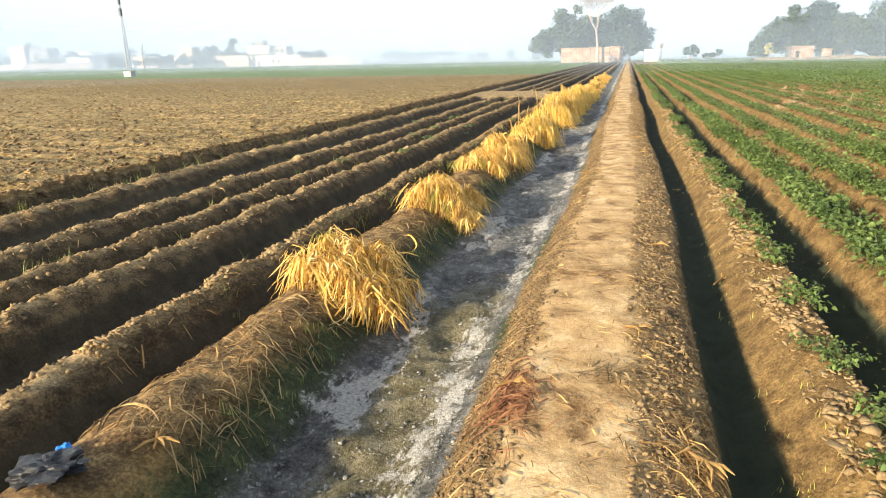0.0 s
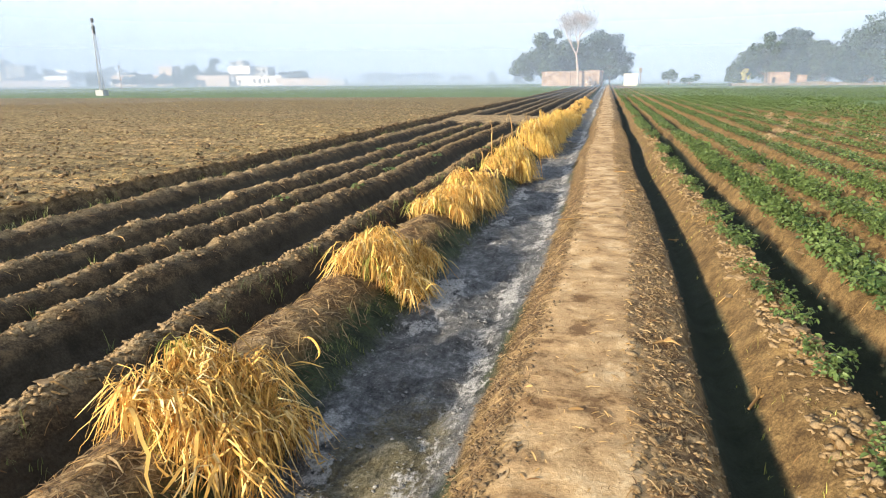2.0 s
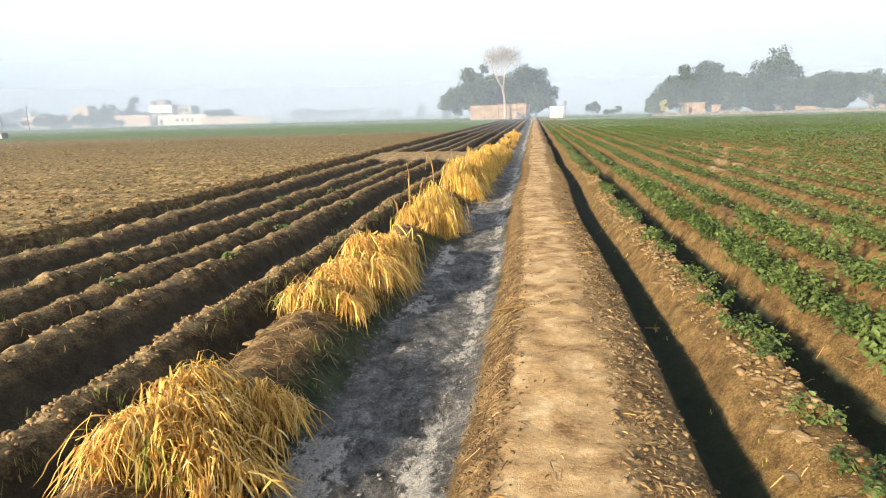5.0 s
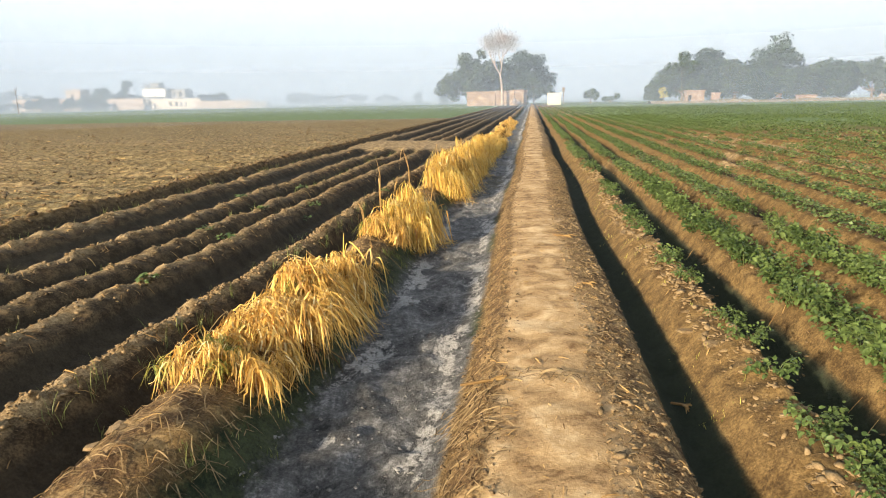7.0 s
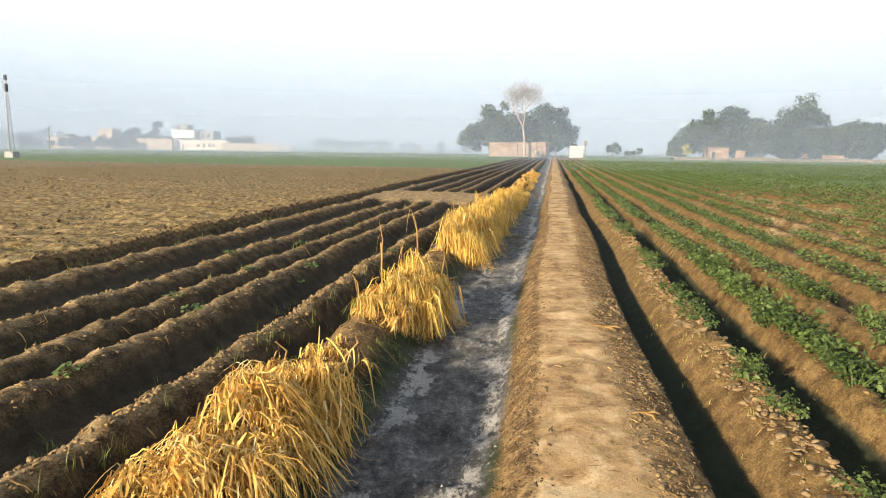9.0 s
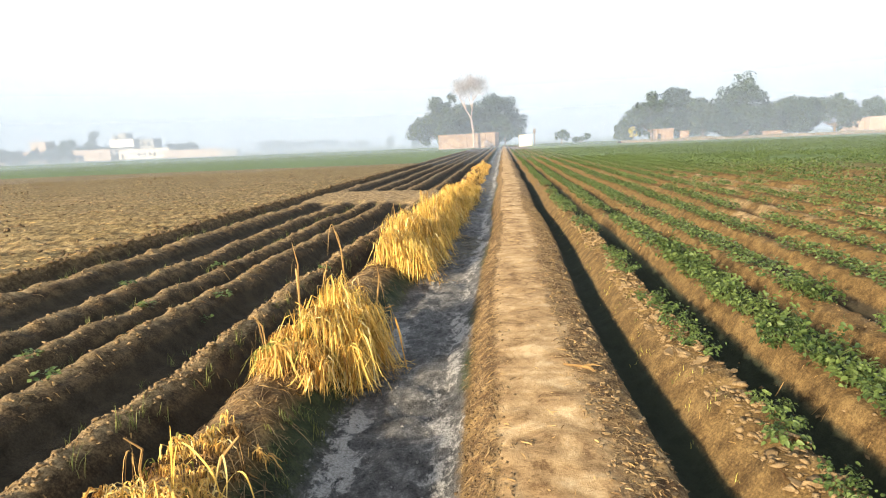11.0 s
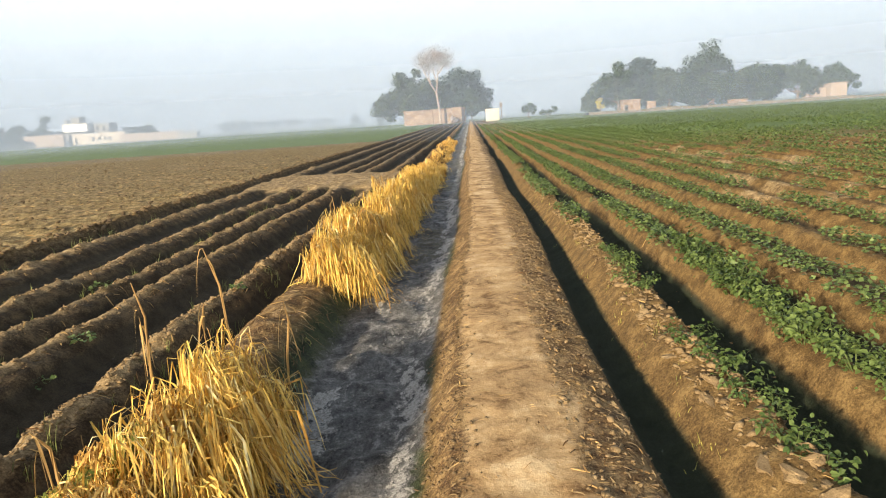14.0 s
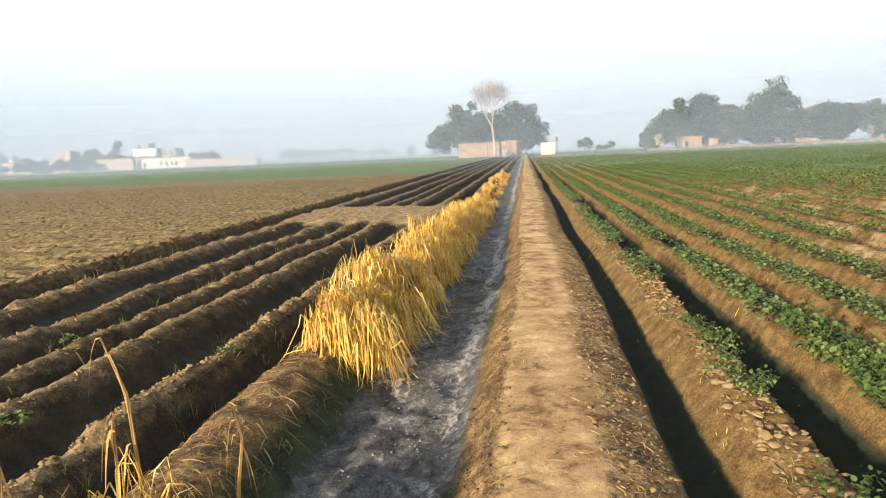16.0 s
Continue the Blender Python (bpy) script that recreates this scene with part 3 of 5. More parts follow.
def dead_stalk(x, y, height, lean, bend, seed):
    """One tall broken stalk with a few hanging strips of leaf."""
    r = np.random.default_rng(seed)
    thing = tagged(new("dead_stalk"), "tall pale dead stalk with hanging leaf strips", "stalk", "dead stalks on the bank")
    thing.location = (x, y, float(ground(x, y, False)) - 0.01)
    bm = bmesh.new()
    p = [Vector((0, 0, 0)), Vector((lean * 0.35, 0.02, height * 0.4)), Vector((lean * 0.7 + bend, 0.03, height * 0.75)), Vector((lean, 0.0, height))]
    tube_into(bm, p, [0.009, 0.0085, 0.007, 0.003], 5)
    part("stem", bm, M_STRAW_DULL, thing, "pale dry stem")
    n = 5
    path = np.zeros((n, 5, 3))
    for i in range(n):
        q = p[1].lerp(p[3], r.uniform(0.1, 1.0))
        a = r.uniform(0, 6.28)
        path[i] = [(q.x + 0.018 * t * math.cos(a), q.y + 0.018 * t * math.sin(a), q.z + 0.02 * t - 0.022 * t * t) for t in range(5)]
    v, f = ribbons(path, np.full((n, 5), 0.009) * np.array([0.6, 1, 1, 0.7, 0.2]), r.normal(0, 1, (n, 1, 3)) * 0.6)
    tagged(part("leaf_strip", mesh_from("leaf_strip", v, f, [M_STRAW_DULL]), M_STRAW_DULL, thing), kind="stuff")
    return thing


for i, (x, y, h, lean, bend) in enumerate([(-2.08, 13.15, 0.80, -0.03, 0.02), (-1.70, 13.42, 0.92, -0.12, 0.02), (-1.55, 13.8, 0.62, 0.03, 0.02), (-1.98, 13.6, 0.5, 0.04, -0.03),
                                               (-2.05, 12.3, 0.36, -0.1, 0.02), (-2.02, 17.6, 0.62, 0.02, 0.02), (-2.15, 10.75, 0.3, -0.08, 0.05), (-1.7, 10.6, 0.3, 0.12, 0.05), (-1.95, 21.5, 0.55, 0.0, 0.03)]):
    dead_stalk(x, y, h, lean, bend, 500 + i)


def arched_blades(label, paths, width):
    """A few long dry blades that arch over and hang down; each is a part."""
    x, y = paths[0][0][:2]
    thing = tagged(new("arched_straw"), label, "straw", "dead stalks on the bank")
    thing.location = (x, y, float(ground(x, y, False)))
    for pts in paths:
        line = [Vector(p) for p in pts]
        fine = []
        for i in range(len(line) - 1):
            a, b, c, d = line[max(i - 1, 0)], line[i], line[i + 1], line[min(i + 2, len(line) - 1)]
            for t in (0.0, 0.25, 0.5, 0.75):
                fine.append(0.5 * (2 * b + (c - a) * t + (2 * a - 5 * b + 4 * c - d) * t * t + (3 * b - a - 3 * c + d) * t ** 3))
        fine = np.array([p - thing.location for p in fine + [line[-1]]])
        n = len(fine)
        v, f = ribbons(fine[None], width * np.sin(np.linspace(0.5, 3.0, n))[None], np.array([[[0.8, 0.35, 0.4]]]))
        bm = bmesh.new()
        vs = [bm.verts.new(p) for p in v] + [bm.verts.new(p + np.array([0.003, -0.005, 0.003])) for p in v]
        for q in f:
            bm.faces.new([vs[k] for k in q])
            bm.faces.new([vs[k + 2 * n] for k in reversed(q)])
        part("blade", bm, M_STRAW, thing)
    return thing


arched_blades("bent pale straw loop beside the grass clump", [[(-1.68, 4.2, 0.06), (-1.61, 4.25, 0.19), (-1.48, 4.27, 0.27), (-1.41, 4.25, 0.2), (-1.46, 4.22, 0.15), (-1.6, 4.2, 0.13)], [(-1.65, 4.22, 0.09), (-1.52, 4.25, 0.14), (-1.4, 4.27, 0.11)]], 0.011)
arched_blades("golden dry blades arching over the bank", [[(-1.78, 10.35, 0.02), (-1.75, 10.35, 0.3), (-1.74, 10.35, 0.45)], [(-1.76, 10.33, 0.03), (-1.72, 10.35, 0.36), (-1.61, 10.35, 0.29), (-1.55, 10.35, 0.14), (-1.58, 10.35, -0.06)],
              [(-1.62, 10.38, 0.0), (-1.53, 10.35, 0.31), (-1.51, 10.35, 0.22), (-1.53, 10.35, 0.05)], [(-1.54, 10.3, -0.04), (-1.53, 10.33, 0.14), (-1.46, 10.35, 0.24), (-1.41, 10.35, 0.18), (-1.37, 10.35, -0.07)]], 0.009)
# ---------------------------------------------------------------- potato plants
def leaflets(n, r, size, big=True):
    """Loose leaflets in unit poses: folded ovals of 6 or 2 triangles, vertices (n, k, 3) with the base at 0, tip along +x."""
    if big:
        out = np.array([(0, 0, 0), (0.22, 0.30, 0.10), (0.62, 0.27, 0.03), (1, 0, -0.26), (0.62, -0.27, 0.03), (0.22, -0.30, 0.10), (0.45, 0, -0.04)])
        tri = np.array([(0, 6, 1), (1, 6, 2), (2, 6, 3), (3, 6, 4), (4, 6, 5), (5, 6, 0)])
    else:
        out = np.array([(0, 0, 0), (0.5, 0.42, 0.06), (1, 0, -0.06), (0.5, -0.42, 0.06)])
        tri = np.array([(0, 2, 1), (0, 3, 2)])
    return out[None] * size[:, None, None], tri


def turned(v, yaw, pitch, roll):
    """Turns (n, k, 3): roll about x, pitch up about y, yaw about z."""
    c, s = np.cos(roll)[:, None], np.sin(roll)[:, None]
    v = np.stack([v[..., 0], c * v[..., 1] - s * v[..., 2], s * v[..., 1] + c * v[..., 2]], -1)
    c, s = np.cos(pitch)[:, None], np.sin(pitch)[:, None]
    v = np.stack([c * v[..., 0] - s * v[..., 2], v[..., 1], s * v[..., 0] + c * v[..., 2]], -1)
    c, s = np.cos(yaw)[:, None], np.sin(yaw)[:, None]
    return np.stack([c * v[..., 0] - s * v[..., 1], s * v[..., 0] + c * v[..., 1], v[..., 2]], -1)


def potato_meshes(seed, height, stems):
    r = np.random.default_rng(seed)
    bm = bmesh.new()
    pos, yaw, size = [], [], []
    for s in range(stems):
        a = 2 * math.pi * s / stems + r.uniform(-0.5, 0.5)
        reach, up = r.uniform(0.07, 0.17), height * r.uniform(0.55, 1.0)
        p0, p1 = Vector((0.02 * math.cos(a), 0.02 * math.sin(a), -0.02)), Vector((reach * math.cos(a), reach * math.sin(a), up))
        mid = p0.lerp(p1, 0.5) + Vector((0, 0, 0.035))
        tube_into(bm, [p0, mid, p1], [0.004, 0.003, 0.002], 4)
        for j in range(25):
            t = 1 - 0.78 * (1 - j / 24) ** 1.6
            q = (p0 * (1 - t) ** 2 + mid * 2 * t * (1 - t) + p1 * t * t)
            pos.append(q + Vector(r.normal(0, 0.026, 3)))
            yaw.append(a + (0 if j == 24 else (1 if j % 2 else -1) * r.uniform(0.6, 1.3)))
            size.append(r.uniform(0.024, 0.05))
    n = len(pos)
    v, tri = leaflets(n, r, np.array(size))
    v = turned(v, np.array(yaw), r.uniform(-0.7, 0.7, n), r.normal(0, 0.55, n)) + np.array(pos)[:, None]
    k = v.shape[1]
    faces = (np.arange(n) * k)[:, None, None] + tri[None]
    leaf = mesh_from("foliage", v, faces.reshape(-1, 3), [M_LEAF])
    leaf.shade_smooth()
    stem = bpy.data.meshes.new("stalk")
    bm.to_mesh(stem)
    bm.free()
    stem.materials.append(M_STEM)
    return leaf, stem


def row_x(k, y):
    x = float(CRESTS[k])
    return x - float(wander(np.array(x), np.array(y)))


KINDS = []
for s, (h, n) in enumerate([(0.19, 9), (0.17, 8), (0.21, 10), (0.11, 6), (0.13, 7), (0.08, 4)]):
    leaf, stem = potato_meshes(40 + s, h, n)
    plant = tagged(new("potato_plant"), "low green potato plant on the sandy ridge", "potato plant", "potato plants in rows")
    part("foliage", leaf, None, plant)
    part("stalk", stem, None, plant)
    KINDS.append(plant)
pr = np.random.default_rng(21)
slots = []
for k in range(0, 10):
    y = -4.0 + pr.uniform(0, 0.3)
    while y < 60:
        gap = vnoise(np.array(k * 7.7), np.array(y / 0.9))
        thin = 0.53 if k == 0 else 0.16
        if k == 0 and 3.0 < y < 12.6:                # single plants on the first ridge, set below
            thin = 2.0
        if (gap > thin or (thin < 1 and pr.random() < 0.1)) and float(bare_patch(CRESTS[k], y)) < 0.5:
            slots.append((k, y))
        y += pr.uniform(0.17, 0.27)
slots += [(0, v) for v in (3.15, 3.3, 4.0, 4.15, 4.9, 5.07, 5.65, 6.04, 6.25, 6.7, 7.5, 7.68, 7.85, 8.05, 8.65, 9.14, 9.46, 9.62, 10.45, 10.62, 11.0, 11.2, 11.39, 12.4, 12.55)]
slots.sort(key=lambda s: (s[1] if s[1] > 3 else 3 if s[1] > 1.8 else 90) + 2.2 * s[0])
near = slots[:290]
used = set()
for i, (k, y) in enumerate(near):
    small = k == 0
    kind = int(pr.choice([3, 4, 5, 3, 4])) if small else int(pr.choice([0, 1, 2, 3, 4, 0]))
    x = row_x(k, y) + 0.05 + pr.normal(0, 0.03)
    m = pose(x, y, float(ground(x, y, False)) - 0.005, pr.uniform(-8, 8), pr.uniform(-8, 8), pr.uniform(0, 360)) @ Matrix.Scale(pr.uniform(0.6, 0.88) if small else pr.uniform(0.9, 1.2), 4)
    if kind not in used:
        used.add(kind)
        KINDS[kind].matrix_world = m
    else:
        c = copy_thing(KINDS[kind], m)
        c.matrix_basis = m
for i, plant in enumerate(KINDS):
    if i not in used:
        plant.matrix_world = pose(row_x(3, 4), 4.0, float(ground(row_x(3, 4), 4.0, False)))


def crop_stuff(name, spots, per, size, height, spread_r, seed, label="rows of leafy green potato crop", category="potato crop"):
    """Many more plants of the same crop, joined."""
    r = np.random.default_rng(seed)
    n = len(spots)
    spots = np.asarray(spots)
    g = ground(spots[:, 0], spots[:, 1], False)
    scale = r.uniform(0.7, 1.25, n)
    rad = np.sqrt(r.random((n, per))) * spread_r * scale[:, None]
    ang = r.uniform(0, 2 * np.pi, (n, per))
    pz = height * scale[:, None] * (1 - 0.75 * (rad / (spread_r * 1.25)) ** 2) * r.uniform(0.45, 1.0, (n, per))
    pos = np.stack([spots[:, :1] + rad * np.cos(ang), spots[:, 1:2] + rad * np.sin(ang), g[:, None] + pz], -1).reshape(-1, 3)
    N = n * per
    v, tri = leaflets(N, r, r.uniform(0.8, 1.25, N) * size, False)
    v = turned(v, ang.ravel() + r.normal(0, 0.6, N), r.uniform(-0.6, 0.5, N), r.normal(0, 0.5, N)) + pos[:, None]
    faces = (np.arange(N) * 4)[:, None, None] + tri[None]
    return tagged(new(name, mesh_from(name, v, faces.reshape(-1, 3), [M_LEAF_FAR])), label, category, kind="stuff")


rest = [(row_x(k, y), y) for k, y in slots[290:]]
crop_stuff("potato_rows", rest, 74, 0.043, 0.205, 0.155, 5)
far_spots = []
fr = np.random.default_rng(33)
for k in range(0, 84):
    x = float(CRESTS[k])
    y = 60.0 if k < 10 else -4.0 if k < 18 else max(-4.0, (x - 8) / 0.85)
    while y < 110:
        bare = vnoise(np.array(x / 1.3 + 4), np.array(y / 1.9))
        if bare > 0.22 and float(bare_patch(x, y)) < 0.5:
            far_spots.append((x + fr.normal(0, 0.05), y))
        y += fr.uniform(0.26, 0.4) * (1 + max(0, y - 30) / 60)
crop_stuff("potato_field_far", far_spots, 18, 0.085, 0.19, 0.19, 6)
crop_stuff("weed_rosettes", [(-4.18, 14.32), (-3.56, 14.84), (-3.48, 14.16), (-3.7, 12.1), (-4.3, 16.4), (-3.62, 10.4), (-4.24, 9.2), (-5.0, 15.3), (-2.72, 16.1), (-4.2, 12.6)], 34, 0.045, 0.07, 0.09, 8,
           "low green weeds on the furrow crests", "weeds")

# ---------------------------------------------------------------- far things
def tree(name, label, x, y, height, lobes, leaf, count, mat=M_TREE, bark=M_BARK, trunk=0.4, seed=0, base=0.0):
    """Tapered trunk with limbs; a crown of many small leaf clumps over uneven lobes (dx, dy, z, radius)."""
    r = np.random.default_rng(seed)
    thing = tagged(new(name), label, "tree")
    thing.location = (x, y, base)
    bm = bmesh.new()
    fork = min(l[2] - 0.5 * l[3] for l in lobes)
    fork = max(0.12 * height, fork)
    tube_into(bm, [(0, 0, -0.3), (0.05, 0, fork * 0.5), (0, 0.05, fork)], [trunk, trunk * 0.8, trunk * 0.7], 8)
    for dx, dy, z, rad in lobes:
        e = Vector((dx, dy, z))
        tube_into(bm, [(0, 0, fork * 0.9), tuple(Vector((0, 0, fork)).lerp(e, 0.5) + Vector((0, 0, -0.08 * height))), tuple(e)], [trunk * 0.5, trunk * 0.3, trunk * 0.08], 5)
    part("trunk", bm, bark, thing)
    # each lobe breaks up into smaller clumps, whose leaves face outwards
    L = np.repeat(np.array(lobes, float), 11, 0)
    d = r.normal(0, 1, (len(L), 3))
    d /= np.linalg.norm(d, axis=1)[:, None]
    clump = np.c_[L[:, :3] + d * L[:, 3:] * r.uniform(0.55, 0.95, (len(L), 1)) * np.array([1, 1, 0.9]), L[:, 3] * r.uniform(0.26, 0.48, len(L))]
    pick = r.choice(len(clump), count, p=clump[:, 3] ** 2 / (clump[:, 3] ** 2).sum())
    C = clump[pick]
    d = r.normal(0, 1, (count, 3))
    d /= np.linalg.norm(d, axis=1)[:, None]
    pos = C[:, :3] + d * (C[:, 3] * (0.72 + 0.42 * r.random(count) ** 1.3))[:, None] * np.array([1, 1, 0.8])
    out = d + 0.45 * r.normal(0, 1, (count, 3)) + np.array([0, 0, 0.25])
    out /= np.linalg.norm(out, axis=1)[:, None]
    t = np.cross(out, r.normal(0, 1, (count, 3)))
    t /= np.linalg.norm(t, axis=1)[:, None]
    s_ = (leaf * r.uniform(0.45, 0.95, count))[:, None]
    u = np.cross(out, t)
    v = np.stack([pos - t * s_, pos + u * s_ * 0.62 + out * s_ * 0.12, pos + t * s_, pos - u * s_ * 0.62 + out * s_ * 0.12], 1)
    v = v[v[:, :, 2].min(1) > 0.2]
    tri = np.array([(0, 2, 1), (0, 3, 2)])
    faces = (np.arange(len(v)) * 4)[:, None, None] + tri[None]
    part("crown", mesh_from("crown", v, faces.reshape(-1, 3), [mat]), mat, thing)
    return thing


def random_lobes(width, low, high, n, seed):
    r = np.random.default_rng(seed)
    out = []
    for i in range(n):
        u = (i + 0.5) / n * 2 - 1
        rad = (high - low) * r.uniform(0.26, 0.36)
        rad = min(rad, width * 0.33)
        top = high - rad - (high - low) * 0.35 * u * u - r.uniform(0, 0.12) * (high - low)
        out.append((u * (width / 2 - rad * 0.8), r.uniform(-0.25, 0.25) * width, top, rad))
        out.append((u * (width / 2 - rad) + r.normal(0, 0.1) * width, r.uniform(-0.25, 0.25) * width, low + rad * r.uniform(0.8, 1.3), rad * 0.95))
    return out


tree("broad_tree", "large spreading dark green tree behind the mud house", -15.3, 184, 15.2, random_lobes(18.6, 0.6, 15.2, 6, 1), 0.55, 13000, mat=M_TREE_OLIVE, seed=1, trunk=0.6)
tree("broad_tree", "large dark green tree behind the mud house", -2.2, 189, 16, random_lobes(17, 0.5, 16.0, 6, 2), 0.55, 12000, mat=M_TREE_DARK, seed=2, trunk=0.6)
tree("small_tree", "slender grey-green tree beside the mud house", 0.2, 176, 8.6, random_lobes(3.6, 1.8, 8.4, 3, 3), 0.35, 1800, seed=3, trunk=0.2)


def bare_tree():
    """Pale leafless tree with a twiggy top."""
    r = np.random.default_rng(11)
    thing = tagged(new("bare_tree"), "tall pale bare tree with a twiggy grey top", "tree")
    thing.location = (-7.9, 167.5, 0)
    bm = bmesh.new()
    tube_into(bm, [(0.5, 0, -0.2), (0.45, 0, 3), (0.1, 0, 6.0), (-0.1, 0, 7.4)], [0.34, 0.27, 0.22, 0.19], 8)
    forks = [[(-0.1, 0, 7.4), (-1.3, 0.2, 9.4), (-1.7, 0.3, 12), (-1.6, 0, 14.6)], [(-0.1, 0, 7.2), (0.3, 0, 9.6), (0.5, 0.2, 12.5), (1.4, 0, 15)],
             [(0.3, 0, 9.6), (-0.4, -0.2, 12.0), (-0.3, 0, 15.5)], [(-1.3, 0.2, 9.4), (-2.5, 0.1, 12.0), (-3.2, 0, 14.4)], [(0.4, 0.1, 11.5), (2.0, 0, 13.4), (3.2, 0.1, 14.6)]]
    for f in forks:
        tube_into(bm, f, [0.16, 0.13, 0.09, 0.04][:len(f)], 6)
    part("trunk", bm, M_PALE_BARK, thing)
    n = 4200
    a = r.uniform(0, 6.28, n)
    c = np.array([(-1.5, 0, 14.0), (0.9, 0, 14.8), (-3.0, 0, 14.8), (2.8, 0.3, 14.9), (-0.4, 0, 15.6)])[r.integers(0, 5, n)]
    root = c + r.normal(0, 1, (n, 3)) * np.array([1.0, 0.9, 1.15])
    tip = root + np.stack([np.cos(a) * 0.7, np.sin(a) * 0.7, r.uniform(0.1, 0.9, n)], -1) * r.uniform(0.5, 1.3, n)[:, None]
    path = np.stack([root, (root + tip) / 2 + r.normal(0, 0.08, (n, 3)), tip], 1)
    side = np.stack([-np.sin(a), np.cos(a), a * 0], -1)[:, None]
    v, f = ribbons(path, np.full((n, 3), 0.05) * np.array([1, 0.8, 0.3]), side)
    part("twigs", mesh_from("twigs", v, f, [M_TREE_DRY]), M_TREE_DRY, thing, "fine grey-brown twigs")


bare_tree()


def house(name, label, blocks, openings=(), mat=M_MUD_WALL, roof_mat=None):
    """Flat-roofed farm building: blocks (x0, x1, y0, y1, z1), openings (x0, x1, y, z0, z1) on the near face."""
    thing = tagged(new(name), label, "house")
    x0, y0 = blocks[0][0], blocks[0][2]
    thing.location = (x0, y0, 0)
    for b in blocks:
        base = b[5] if len(b) > 5 else -0.3
        m = b[6] if len(b) > 6 else mat
        part("wall", box_bm(b[0] - x0, b[1] - x0, b[2] - y0, b[3] - y0, base, b[4], 0.04), m, thing)
        bm = box_bm(b[0] - x0 - 0.12, b[1] - x0 + 0.12, b[2] - y0 - 0.12, b[3] - y0 + 0.12, b[4] + 0.003, b[4] + 0.22, 0.03)
        part("roof", bm, roof_mat or m, thing)
    for o in openings:
        w = part("window" if o[3] > 0.4 else "door", box_bm(o[0] - x0, o[1] - x0, o[2] - y0 - 0.06, o[2] - y0 + 0.05, o[3], o[4], 0.01), M_OPENING, thing)
        part("sill", box_bm(o[0] - x0 - 0.1, o[1] - x0 + 0.1, o[2] - y0 - 0.12, o[2] - y0 + 0.04, o[3] - 0.1, o[3] - 0.002, 0.01), mat, w)
    return thing


house("mud_house", "long flat-roofed mud brick farm building under the trees", [(-16.4, -9.3, 169.4, 176, 3.3), (-9.2, -4.6, 169.45, 176, 3.42), (-4.5, -2.2, 169.4, 175, 3.55), (-2.1, -1.4, 171, 175, 3.4)],
      (), M_MUD_WALL)
house("white_hut", "small white plastered pump hut beside the path", [(3.7, 6.9, 170, 173, 2.6)], (), rough_material("cream_wash", (0.60, 0.54, 0.40), (0.74, 0.68, 0.53), 1.0))
house("white_building", "white two-storey village house with a roof room",
      [(-168.5, -144.1, 275, 281, 4.3, -0.3, M_CREAM), (-174.5, -163.2, 282, 290, 5.2, -0.3, M_GREY), (-174.0, -163.2, 280.5, 290, 8.8, 5.45), (-163.1, -155.1, 283, 290, 8.3, -0.3, M_GREY), (-171.4, -167.6, 283, 288, 11.3, 9.05, M_GREY), (-174.4, -173.0, 283, 285, 10.6, 9.05, M_GREY)],
      [(-166, -165, 275, 0.0, 2.6), (-158.5, -157.3, 275, 1.2, 2.8), (-155.8, -154.6, 275, 1.2, 2.8), (-153.3, -152.4, 275, 1.2, 2.8), (-151.2, -150.2, 275, 1.2, 2.8),
       (-161, -159.6, 283, 5.6, 7.2), (-158, -156.6, 283, 5.6, 7.2)], M_WHITE, M_GREY)
house("brick_compound", "long low pinkish brick compound wall of the village", [(-186, -169, 272, 274, 4.6), (-144, -118.3, 270, 271, 2.9)], [], M_BRICK)
house("dark_shed", "low dark grey shed at the end of the wall", [(-117.9, -110.4, 267, 271, 2.3)], [], M_GREY)
house("beige_house", "pale two-storey village house", [(-219.5, -211.8, 290, 297, 9.4), (-224, -211, 288, 289.9, 5.2)], [(-217, -215.5, 290, 5.6, 7.2)], M_BRICK)
house("brick_house", "low pinkish brick village house", [(-239.2, -225.0, 280, 288, 5.1)], [(-233, -231.5, 280, 1.2, 3.0)], M_BRICK)
house("pale_house", "small cream village house", [(-280.4, -266.1, 280, 288, 5.3)], [(-275, -273, 280, 0.0, 2.6)], M_WHITE)
house("tall_house", "tall cream and grey village house", [(-328.6, -318.0, 290, 300, 12.0, -0.3, M_CREAM), (-317.9, -304.3, 292, 300, 11.0), (-324, -319, 293, 297, 14.0, 12.2)], [(-314, -311, 292, 5.5, 7.5)], M_GREY)
house("compound_wall", "long cream and brick village wall", [(-335, -305, 275, 276, 2.4, -0.3, M_WHITE), (-304.9, -261, 276, 277, 3.0)], [], M_BRICK)
house("far_farmhouse", "pinkish farm building beside trees", [(95, 99.5, 198, 202, 2.8), (99.6, 104, 196, 202, 3.8)], [(97, 97.8, 198, 1.2, 2.2)], M_BRICK)
house("farm_hut", "mud hut under the grove trees", [(33.2, 37.0, 154.5, 157.0, 2.5)], [(33.6, 34.3, 154.5, 0.0, 1.7)], M_MUD_WALL)
house("farm_wall", "low mud farm wall under the grove trees", [(38.6, 40.4, 154.8, 155.3, 1.9), (50.0, 53.0, 154.8, 155.3, 1.6), (56.0, 60.0, 154.8, 155.3, 1.1)], [], M_MUD_WALL)
house("white_shed", "small white roofed shed among the village trees", [(-301, -289, 305, 312, 8.6)], [], M_WHITE)
house("white_shed", "small white roofed shed behind the cream house", [(-268, -257, 312, 318, 7.2)], [], M_WHITE)

